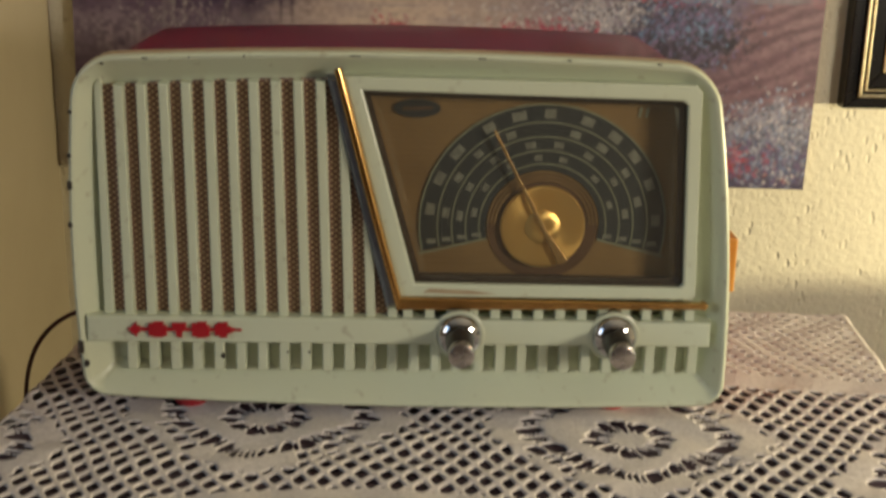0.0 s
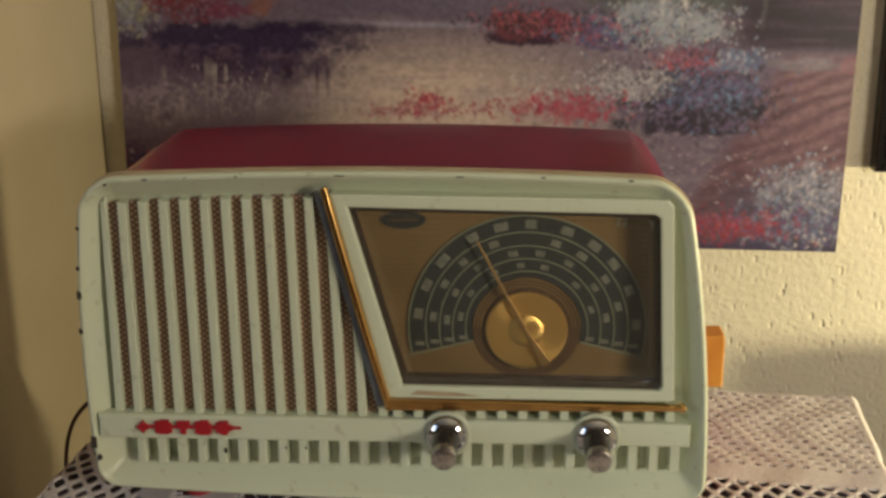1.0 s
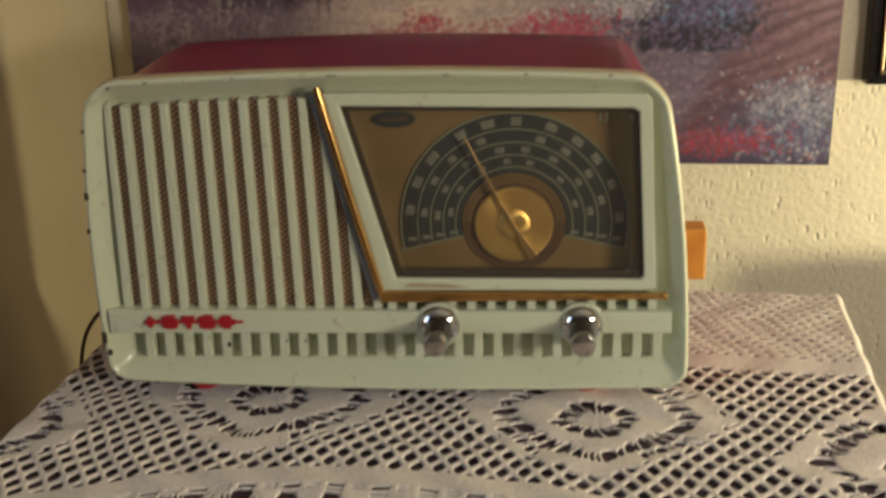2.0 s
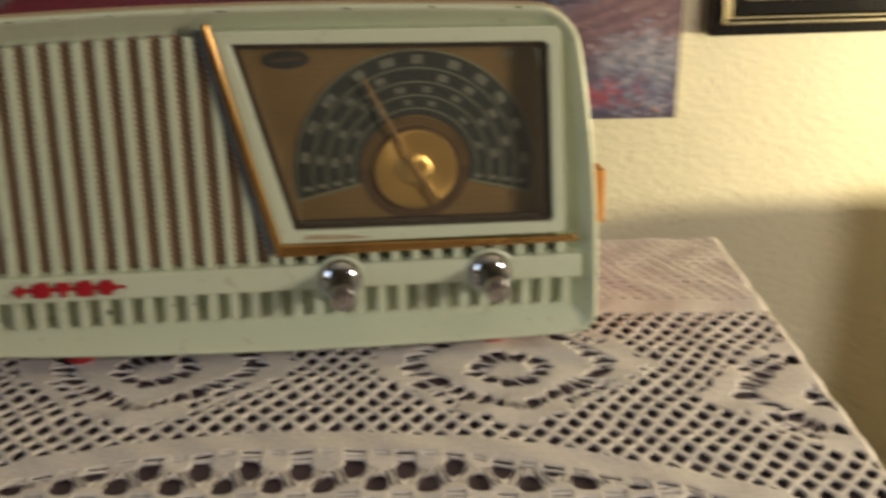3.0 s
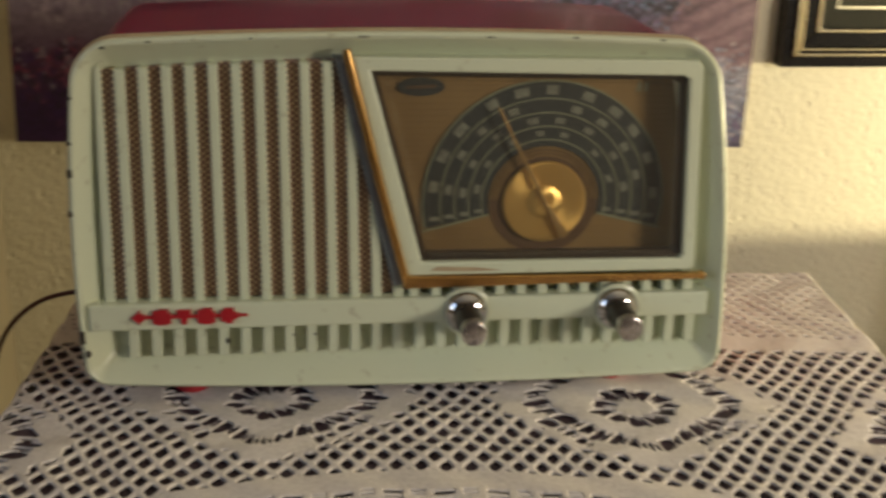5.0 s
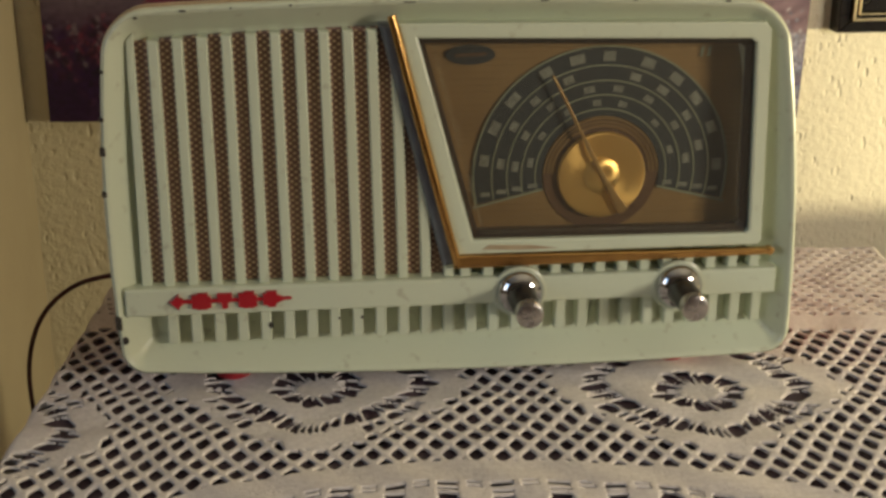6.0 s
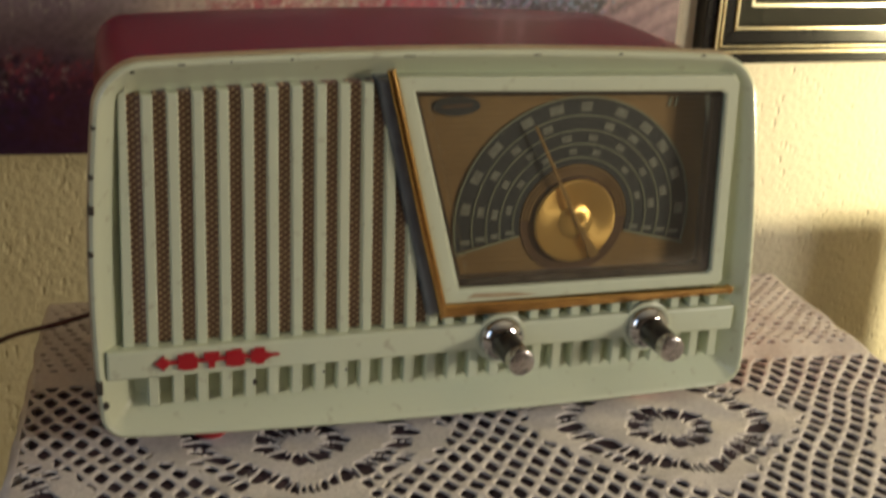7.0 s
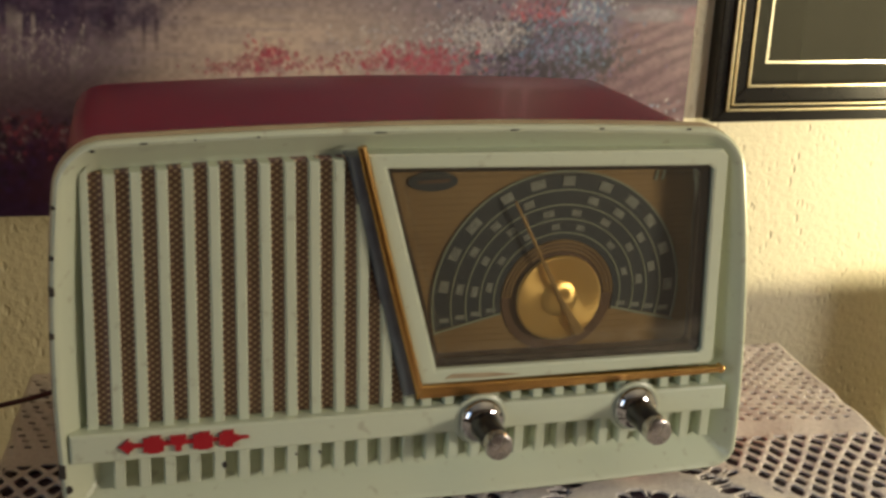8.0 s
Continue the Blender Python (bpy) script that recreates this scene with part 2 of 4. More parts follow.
def loft(rings, cap_first=False, cap_last=False, closed=True):
    bm = bmesh.new()
    vs = [[bm.verts.new(p) for p in r] for r in rings]
    n = len(rings[0])
    for a, b in zip(vs, vs[1:]):
        for i in range(n if closed else n - 1):
            j = (i + 1) % n
            bm.faces.new((a[i], a[j], b[j], b[i]))
    if cap_first:
        bm.faces.new(vs[0])
    if cap_last:
        bm.faces.new(vs[-1][::-1])
    return bm


def turned(profile, segments=32, axis="Y"):
    """A turned body from (along, radius) pairs; along runs on the axis."""
    rings = []
    for a, r in profile:
        ring = []
        for i in range(segments):
            t = 2 * math.pi * i / segments
            c, s = max(r, 1e-5) * math.cos(t), max(r, 1e-5) * math.sin(t)
            ring.append((c, a, s) if axis == "Y" else (c, s, a))
        rings.append(ring)
    return loft(rings, True, True)


def tube(points, radius, segments=10):
    """A round cord through smooth points."""
    pts = [Vector(p) for p in points]
    fine = []
    for i in range(len(pts) - 1):
        p0, p1, p2, p3 = pts[max(i - 1, 0)], pts[i], pts[i + 1], pts[min(i + 2, len(pts) - 1)]
        for k in range(8):
            t = k / 8
            fine.append(0.5 * ((2 * p1) + (p2 - p0) * t + (2 * p0 - 5 * p1 + 4 * p2 - p3) * t * t + (3 * p1 - p0 - 3 * p2 + p3) * t ** 3))
    fine.append(pts[-1])
    rings = []
    for i, p in enumerate(fine):
        d = (fine[min(i + 1, len(fine) - 1)] - fine[max(i - 1, 0)]).normalized()
        side = d.cross(Vector((0.13, 1, 0.2))).normalized()
        up = side.cross(d)
        rings.append([p + radius * (math.cos(2 * math.pi * k / segments) * side + math.sin(2 * math.pi * k / segments) * up) for k in range(segments)])
    return loft(rings, True, True)


def ring_sector(cx, cz, r0, r1, a0, a1, y0, y1, steps=64):
    """A flat band of an annulus in x and z between two angles (degrees)."""
    bm = bmesh.new()
    rows = []
    for i in range(steps + 1):
        a = radians(a0 + (a1 - a0) * i / steps)
        c, s = math.cos(a), math.sin(a)
        rows.append([bm.verts.new((cx + r * c, y, cz + r * s)) for r, y in ((r0, y0), (r1, y0), (r1, y1), (r0, y1))])
    for a, b in zip(rows, rows[1:]):
        for i in range(4):
            j = (i + 1) % 4
            bm.faces.new((a[i], a[j], b[j], b[i]))
    bm.faces.new(rows[0])
    bm.faces.new(rows[-1][::-1])
    return bm


# ---------------------------------------------------------------- the room
WALL_Y, CORNER_X = 0.45, -0.3125
ROOM_L, ROOM_R, ROOM_F, ROOM_H = -1.9, 2.3, -2.6, 2.45


def wall(name, x0, x1, y0, y1, z0=0.0, z1=ROOM_H, label="cream plastered wall with a rough orange-peel surface", mat=None):
    ob = link(name, box(x0, x1, y0, y1, z0, z1), mat or WALL)
    return tagged(ob, label, "wall", kind="structure")


tagged(link("floor", box(ROOM_L - 0.1, ROOM_R + 0.1, ROOM_F - 0.1, WALL_Y + 0.1, -0.1, 0), FLOOR), "dark brown wooden floor", "floor", kind="structure")
tagged(link("ceiling", box(ROOM_L - 0.1, ROOM_R + 0.1, ROOM_F - 0.1, WALL_Y + 0.1, ROOM_H, ROOM_H + 0.1), CEILING), "plain white painted ceiling", "ceiling", kind="structure")
wall("wall_back", CORNER_X, ROOM_R + 0.1, WALL_Y, WALL_Y + 0.1)
wall("wall_corner", ROOM_L, CORNER_X, -0.05, WALL_Y + 0.1, label="smooth beige side wall, its dimmer light put into the paint", mat=DIMMED_BEIGE)
wall("wall_right", ROOM_R, ROOM_R + 0.1, ROOM_F - 0.1, WALL_Y)
# front and left walls are unseen; their brown is made up to dim the room
wall("wall_front", ROOM_L, ROOM_R, ROOM_F - 0.1, ROOM_F, label="unseen wall, dark brown to cut bounce light and reflections", mat=DIM_WALL)
# side wall with the window opening that lets the cool daylight in
wall("wall_left_a", ROOM_L - 0.1, ROOM_L, ROOM_F - 0.1, -1.85, label="unseen wall, dark brown to cut bounce light and reflections", mat=DIM_WALL)
wall("wall_left_b", ROOM_L - 0.1, ROOM_L, -0.85, WALL_Y + 0.1, label="unseen wall, dark brown to cut bounce light and reflections", mat=DIM_WALL)
wall("wall_left_c", ROOM_L - 0.1, ROOM_L, -1.85, -0.85, 0, 0.9, label="unseen wall, dark brown to cut bounce light and reflections", mat=DIM_WALL)
wall("wall_left_d", ROOM_L - 0.1, ROOM_L, -1.85, -0.85, 2.0, ROOM_H, label="unseen wall, dark brown to cut bounce light and reflections", mat=DIM_WALL)


# ---------------------------------------------------------------- the table and its crochet cover
SPIN = radians(-6.0)
U0, U1, V0, V1 = -0.2205, 0.253, -0.182, 0.190
TOP = 0.7425


def back_edge(u):
    return V1 - 0.030 * (U1 - u)


def right_edge(v):
    return U1 + 0.036 * (V1 - v)


def top_plate():
    g = 0.002
    bm = bmesh.new()
    low, high = [], []
    for u, v in ((U0 + g, V0 + g), (right_edge(V0) - g, V0 + g), (U1 - g, V1 - g), (U0 + g, back_edge(U0) - g)):
        low.append(bm.verts.new((u, v, TOP - 0.022)))
        high.append(bm.verts.new((u, v, TOP)))
    bm.faces.new(high)
    bm.faces.new(low[::-1])
    for i in range(4):
        bm.faces.new((low[i], low[(i + 1) % 4], high[(i + 1) % 4], high[i]))
    bmesh.ops.bevel(bm, geom=bm.edges[:], offset=0.004, segments=2, affect="EDGES")
    return bm


def side_table():
    t = thing("side_table", (0, 0, 0))
    t.rotation_euler = (0, 0, SPIN)
    part("tabletop", top_plate(), TABLE, t)
    part("apron", box(U0 + 0.03, U1 - 0.03, V0 + 0.03, back_edge(U0) - 0.01, TOP - 0.10, TOP - 0.023, 0.002), TABLE, t)
    for u in (U0 + 0.05, U1 - 0.05):
        for v in (V0 + 0.05, back_edge(U0) - 0.03):
            part("leg", loft([[(u + a * w, v + b * w, z) for a, b in ((-1, -1), (1, -1), (1, 1), (-1, 1))]
                              for w, z in ((0.013, 0.0), (0.019, 0.4), (0.02, TOP - 0.101))], True, True), TABLE, t)
    return tagged(t, "small dark-stained wooden side table under a crochet cover", "table")


side_table()


def smooth_step(x, a, b):
    t = np.clip((x - a) / (b - a), 0, 1)
    return t * t * (3 - 2 * t)


def line_gap(s, period):
    """Distance to the nearest line of a family of the given period."""
    return np.abs((s / period + 0.5) % 1.0 - 0.5) * period


def net(u, v, p, q, yarn):
    """Diagonal net of round holes: positive on the yarn."""
    c = p / math.sqrt(1 + (p / (2 * q)) ** 2)
    d1 = line_gap(u + v * p / (2 * q), p) * c / p
    d2 = line_gap(u - v * p / (2 * q), p) * c / p
    return np.exp(-(d1 / yarn) ** 2) + np.exp(-(d2 / yarn) ** 2) - 0.52


def fan(f, u, v, cu, cv, stretch=1.0):
    """A rounded-diamond motif: a small star, a ring of uneven holes and slits, a shorter second row on the flanks, and a broad plain rim."""
    du, dv = (u - cu) / stretch, v - cv
    a = np.arctan2(dv, du)
    r = (np.abs(du) ** 1.32 + np.abs(dv) ** 1.32 + 1e-12) ** (1 / 1.32)
    r = r * (1 + 0.02 * np.sin(7 * a + 1)) + 0.0005 * np.sin(31 * a)

    def holes(aa, rr, n, r0, r1, shift, wide, thin):
        s = ((aa + shift) * n / (2 * np.pi)) % 1.0
        rm, half = (r0 + r1) / 2, (r1 - r0) / 2
        span = 2 * np.pi * rm / n
        dr = np.abs(rr - rm - 0.0007 * np.sin(aa * 17)) / half
        big = 1 - np.abs((s - 0.30) * span / wide) ** 2.4 - dr ** 2.8
        slit = 1 - np.abs((s - 0.78) * span / thin) ** 2 - (dr * 1.2) ** 2.8
        return np.clip(np.maximum(big, slit), -1, 1)

    g = np.full_like(r, 0.6)
    # the star sits a little before the middle; its holes widen outwards
    sv = dv + 0.0075
    sa, sr = np.arctan2(sv, du * 0.92), np.hypot(du * 0.92, sv)
    g = np.minimum(g, -holes(sa + 0.06 * np.sin(3 * sa), sr, 11, 0.0085, 0.0212, 0.15, np.clip(0.0027 + 0.16 * (sr - 0.0150), 0.0006, 0.0038), 0.0012))
    a2 = a + 0.05 * np.sin(5 * a + 40 * cu) + 0.03 * np.sin(11 * a)
    tip = np.exp(-((np.abs(np.abs(a) - np.pi / 2)) / 0.16) ** 2)
    g = np.minimum(g, np.where(tip > 0.55, np.maximum(-holes(a, r, 52, 0.0465, 0.0570, 0.02, 0.0011, 0.0009), -0.6), -holes(a2, r, 27, 0.0440, 0.0570, 0.1, 0.0037, 0.0015)))
    flank = np.exp(-((np.abs(np.abs(np.abs(a) - np.pi / 2) - 0.80)) / 0.30) ** 2)
    g = np.minimum(g, np.where(flank > 0.35, -holes(a2, r, 28, 0.0580, 0.0668, 0.22, 0.0039, 0.0015), 0.6))
    return np.where(r < 0.0718 + 0.0020 * np.cos(26 * a), g, f)


FANS = ((-0.0885, -0.0030), (0.1015, -0.0060), (0.2740, -0.0460), (-0.2540, -0.0580))


def lace(u, v):
    """Where the crochet has thread (positive) and where holes."""
    w1 = 0.0007 * np.sin(u * 61 + v * 37) + 0.0008 * np.sin(v * 113 - u * 29)
    w2 = 0.0007 * np.sin(v * 53 - u * 41 + 1.0) + 0.0007 * np.sin(u * 127 + 2)
    u, v = u + w1, v + w2
    f = net(u, v, 0.0117, 0.0086, 0.00165)
    for cu, cv in FANS:
        f = fan(f, u + 0.0012 * np.sin(v * 210), v + 0.0014 * np.sin(u * 190), cu, cv, 1.05)
    # dense back part and the plain hem before it
    dense = 0.42 - np.clip(0.25 + np.cos(2 * np.pi * (u + 0.45 * v) / 0.0092), 0, 1) * np.clip(np.cos(2 * np.pi * (v + 0.0006 * np.sin(u * 90)) / 0.0068), 0, 1)
    f = np.where(v > 0.077, dense, f)
    f = np.where((v > 0.0615) & (v < 0.078), 0.6, f)
    # arched plain band
    arch = -0.0895 - 1.43 * (u - 0.005) ** 2
    d = v - arch
    # star net before the band: rounded triangular holes between triple cords
    p, q = 0.0233, 0.0338
    vv, us = v + 0.1432, u
    l1 = line_gap(vv, q)
    k = math.sqrt(1 + (p / (2 * q)) ** 2)
    l2 = line_gap(us + vv * p / (2 * q), p) / k
    l3 = line_gap(us - vv * p / (2 * q), p) / k
    node = np.exp(-((l1 ** 2 + l2 ** 2 + l3 ** 2) / 0.0058 ** 2))
    star = np.full_like(u, 0.6)
    for l in (l2, l3):
        slit = np.minimum((0.00065 - np.abs(l - 0.0014)) / 0.0007, (0.035 - node) * 80)
        star = np.minimum(star, np.maximum(-slit, -0.6))
    slit = np.minimum((0.0009 - np.abs(l1 - 0.0019)) / 0.0007, (0.0046 - line_gap(us, p)) / 0.0012)
    star = np.minimum(star, np.maximum(-slit, -0.6))
    # rounded, slightly triangular holes in two rows above and two below each row of stars
    for row, shift, taper in ((0.0112, 0.5, -1), (-0.0108, 0.5, 1), (0.0232, 0.0, 1), (-0.0243, 0.0, -1)):
        dv = np.where(np.abs(vv - row) < 0.013, vv - row, 1.0)
        dv = np.minimum(np.abs(dv), 0.05) * np.sign(dv)
        du = line_gap(us - shift * p, p)
        wide = 0.0050 * np.clip(1 + 0.38 * taper * dv / 0.0090, 0.3, 1.5)
        star = np.minimum(star, ((du / wide) ** 2.2 + np.abs(dv / 0.0084) ** 2.8 - 1) * 1.2)
    f = np.where(d < -0.0075, star, f)
    # row of short dashes under the band
    dash = np.minimum((0.0046 - line_gap(us, p)) / 0.0012, (0.0016 - np.abs(d + 0.0125)) / 0.0007)
    thin = np.minimum((0.0034 - line_gap(us - 0.5 * p, p)) / 0.0012, (0.0007 - np.abs(np.abs(d + 0.0125) - 0.0017)) / 0.0005)
    f = np.where((d > -0.0155) & (d < -0.0075), np.maximum(-np.maximum(dash, thin), -0.6), f)
    f = np.where(np.abs(d) < 0.0078, 0.7, f)
    # braid along the table's front edge, then ladder fringe
    e = v - (V0 + 0.002)
    f = np.where((e < 0.004) & (e > -0.006), 0.35 - np.exp(-((line_gap(u, 0.007) / 0.0012) ** 2) - ((e + 0.001) / 0.0012) ** 2), f)
    f = np.where(e <= -0.006, np.maximum(0.0030 - line_gap(u + 0.0012 * np.sin(v * 300), 0.0165), 0.0028 - line_gap(v - V0, 0.0165)) / 0.0015, f)
    # plain border hanging at the sides
    f = np.where((u < U0 - 0.002) & (v > V0), 0.5, f)
    f = np.where((u > right_edge(v) - 0.0015) & (v > V0), 0.5, f)
    return f


def crochet_cover():
    step = 0.00085
    over = 0.11
    us = np.arange(U0 - over, U1 + over + step, step)
    vs = np.arange(V0 - over, V1 + over + step, step)
    uu, vv = np.meshgrid(us, vs, indexing="ij")
    f = np.clip(lace(uu, vv), -1, 1)
    nu, nv = f.shape
    rows, cols = nu, nv

    def crossing(fa, fb, pa, pb):
        t = fa / (fa - fb + 1e-9)
        t = np.clip(t, 0.02, 0.98)
        return pa + (pb - pa) * t

    node_id = np.arange(rows * cols).reshape(rows, cols)
    n0 = rows * cols
    he = np.arange((rows - 1) * cols).reshape(rows - 1, cols) + n0
    n1 = n0 + (rows - 1) * cols
    ve = np.arange(rows * (cols - 1)).reshape(rows, cols - 1) + n1
    total = n1 + rows * (cols - 1)
    P = np.zeros((total, 2))
    h = np.zeros(total)
    P[:n0, 0], P[:n0, 1], h[:n0] = uu.ravel(), vv.ravel(), f.ravel()
    P[n0:n1, 0] = crossing(f[:-1], f[1:], uu[:-1], uu[1:]).ravel()
    P[n0:n1, 1] = vv[:-1].ravel()
    P[n1:, 0] = uu[:, :-1].ravel()
    P[n1:, 1] = crossing(f[:, :-1], f[:, 1:], vv[:, :-1], vv[:, 1:]).ravel()
    a, b, c, d = node_id[:-1, :-1], node_id[1:, :-1], node_id[1:, 1:], node_id[:-1, 1:]
    ab, bc, dc, ad = he[:, :-1], ve[1:, :], he[:, 1:], ve[:-1, :]
    case = (f[:-1, :-1] > 0) * 1 + (f[1:, :-1] > 0) * 2 + (f[1:, 1:] > 0) * 4 + (f[:-1, 1:] > 0) * 8
    table = {1: [(a, ab, ad)], 2: [(b, bc, ab)], 4: [(c, dc, bc)], 8: [(d, ad, dc)],
             3: [(a, b, bc, ad)], 6: [(b, c, dc, ab)], 12: [(c, d, ad, bc)], 9: [(d, a, ab, dc)],
             5: [(a, ab, ad), (c, dc, bc)], 10: [(b, bc, ab), (d, ad, dc)],
             7: [(a, b, bc, dc), (a, dc, ad)], 14: [(b, c, dc, ad), (b, ad, ab)],
             13: [(c, d, a, ab), (c, ab, bc)], 11: [(d, a, b, bc), (d, bc, dc)], 15: [(a, b, c, d)]}
    rim = {1: [(ab, ad)], 2: [(bc, ab)], 4: [(dc, bc)], 8: [(ad, dc)], 3: [(bc, ad)], 6: [(dc, ab)], 12: [(ad, bc)], 9: [(ab, dc)],
           5: [(ab, ad), (dc, bc)], 10: [(bc, ab), (ad, dc)], 7: [(dc, ad)], 14: [(ad, ab)], 13: [(ab, bc)], 11: [(bc, dc)]}
    tris, quads, edges = [], [], []
    for k, polys in table.items():
        m = case == k
        for poly in polys:
            arr = np.stack([q[m] for q in poly], 1)
            (tris if arr.shape[1] == 3 else quads).append(arr)
    for k, segs in rim.items():
        m = case == k
        for s in segs:
            edges.append(np.stack([q[m] for q in s], 1))
    tris, quads, edges = np.concatenate(tris), np.concatenate(quads), np.concatenate(edges)
    used = np.unique(np.concatenate([tris.ravel(), quads.ravel()]))
    remap = np.full(total, -1)
    remap[used] = np.arange(len(used))
    tris, quads, edges = remap[tris], remap[quads], remap[edges]
    P, h = P[used], np.clip(h[used], 0, 0.5)
    # drape: flat on the table, hanging past its edges
    cu = np.clip(P[:, 0], U0, right_edge(np.clip(P[:, 1], V0, V1)))
    cv = np.clip(P[:, 1], V0, back_edge(cu))
    ou, ov = P[:, 0] - cu, P[:, 1] - cv
    dist = np.hypot(ou, ov) + 1e-9
    flare = np.where(ou < 0, 0.06 + 0.44 * np.clip((0.16 - cv) / 0.3, 0, 1), 0.10)
    wave = 1 + 0.3 * np.sin(P[:, 0] * 70) * (np.abs(ov) > 0) * (np.abs(ou) < 1e-6)
    soft = 0.006
    bend = np.clip(dist / soft, 0, 1)
    reach = np.where(dist < 1e-6, 0, soft * 0.5 * bend + np.clip(dist - soft, 0, None) * flare * wave)
    drop = np.where(dist < 1e-6, 0, soft * 0.4 * bend ** 2 + np.clip(dist - soft, 0, None) * np.sqrt(1 - flare ** 2))
    X = cu + ou / dist * reach
    Y = cv + ov / dist * reach
    ripple = 0.0004 * np.sin(P[:, 0] * 140 + 3 * np.sin(P[:, 1] * 60)) + 0.0004 * np.sin(P[:, 1] * 170)
    rise = 0.0013 + 0.0005 * np.sqrt(h) + ripple
    out = np.clip(drop / 0.004, 0, 1)
    Z = TOP + 0.0010 - drop + rise * (1 - out)
    X = X + ou / dist * rise * out
    Y = Y + ov / dist * rise * out
    n = len(used)
    upper = np.stack([X, Y, Z], 1)
    lower = np.stack([X - ou / dist * 0.0012 * out, Y - ov / dist * 0.0012 * out, Z - 0.0012 * (1 - out)], 1)
    co = np.concatenate([upper, lower])
    walls = np.stack([edges[:, 1], edges[:, 0], edges[:, 0] + n, edges[:, 1] + n], 1)
    q_all = np.concatenate([quads, quads[:, ::-1] + n, walls])
    t_all = np.concatenate([tris, tris[:, ::-1] + n])
    PP = np.concatenate([P, P])

    def region(faces):
        c = PP[faces].mean(1)
        u, v = c[:, 0], c[:, 1]
        k = np.zeros(len(c), int)
        for i, (fu, fv) in enumerate(FANS):
            k[np.abs((u - fu) / 1.05) ** 1.32 + np.abs(v - fv) ** 1.32 < 0.0745 ** 1.32] = 3 + i
        k[v > 0.0615] = 1
        k[v + 0.0975 + 1.43 * (u - 0.005) ** 2 < 0] = 2
        return k

    cover = thing("crochet_cover")
    cover.rotation_euler = (0, 0, SPIN)
    kq, kt = region(q_all), region(t_all)
    names = ["net", "back_panel", "star_edging"] + ["fan_motif"] * len(FANS)
    for k, name in enumerate(names):
        q, t = q_all[kq == k], t_all[kt == k]
        ids = np.unique(np.concatenate([q.ravel(), t.ravel()]))
        new_id = np.zeros(2 * n, int)
        new_id[ids] = np.arange(len(ids))
        q, t = new_id[q], new_id[t]
        me = bpy.data.meshes.new(name)
        me.vertices.add(len(ids))
        me.vertices.foreach_set("co", co[ids].ravel().astype(np.float32))
        loops = np.concatenate([q.ravel(), t.ravel()])
        me.loops.add(len(loops))
        me.loops.foreach_set("vertex_index", loops.astype(np.int32))
        starts = np.concatenate([np.arange(len(q)) * 4, 4 * len(q) + np.arange(len(t)) * 3])
        me.polygons.add(len(starts))
        me.polygons.foreach_set("loop_start", starts.astype(np.int32))
        me.update(calc_edges=True)
        me.validate()
        me.polygons.foreach_set("use_smooth", [True] * len(me.polygons))
        me.materials.append(THREAD)
        ob = new(name, me)
        ob.parent = cover
    return tagged(cover, "off-white crochet lace cover with fan motifs, spread over the table", "tablecloth")


crochet_cover()
LACE_Z = TOP + 0.0042

# ---------------------------------------------------------------- the radio
CX, CZ, HW, HH = -0.0203, 0.8452, 0.1602, 0.0880


def outline(inset=0.0, sx=1.0, sz=1.0, lift=0.0, radius=0.0195, n=10, bulge=0.0046):
    """The radio's outline in x and z: a rounded box with bowed edges."""
    hw, hh = HW - inset, HH - inset
    pts = []
    for ex, ez, a0 in ((1, 1, 0), (-1, 1, 90), (-1, -1, 180), (1, -1, 270)):
        r = max((radius if ez > 0 else radius * 0.58) - inset * 1.15, 0.0022)
        cx, cz = ex * (hw - r), ez * (hh - r)
        for k in range(n + 1):
            a = radians(a0 + 90 * k / n)
            pts.append((cx + r * math.cos(a), cz + r * math.sin(a)))
    full = []
    for i, p in enumerate(pts):
        q = pts[(i + 1) % len(pts)]
        steps = (24, 14, 24, 14)[i // (n + 1)] if i % (n + 1) == n else 1
        for k in range(steps):
            t = k / steps
            full.append((p[0] + (q[0] - p[0]) * t, p[1] + (q[1] - p[1]) * t))
    done = []
    for x, z in full:
        bx = bulge * max(0, 1 - (z / hh) ** 2) * (1 if x > 0 else -1) * min(1, abs(x) / hw) ** 6
        bz = (bulge if z > 0 else bulge * 0.85) * max(0, 1 - (x / hw) ** 2) * (1 if z > 0 else -1) * min(1, abs(z) / hh) ** 6
        bx += (x / hw) * (0.0040 - 0.0086 * z / hh if x > 0 else -0.0020 * z / hh)
        done.append((CX + (x + bx) * sx, CZ + (z + bz - (0.0028 + 0.0018 * x / hw if z < 0 else 0.0) * min(1, abs(z) / hh) ** 2) * sz + lift))
    return done


def ring(y, *a, **k):
    return [(x, y, z) for x, z in outline(*a, **k)]


def clip_left(z, gap):
    """x of the slanted edge of the dial housing at the height z."""
    return -0.0515 + (0.928 - z) * (0.0300 / 0.118) + gap


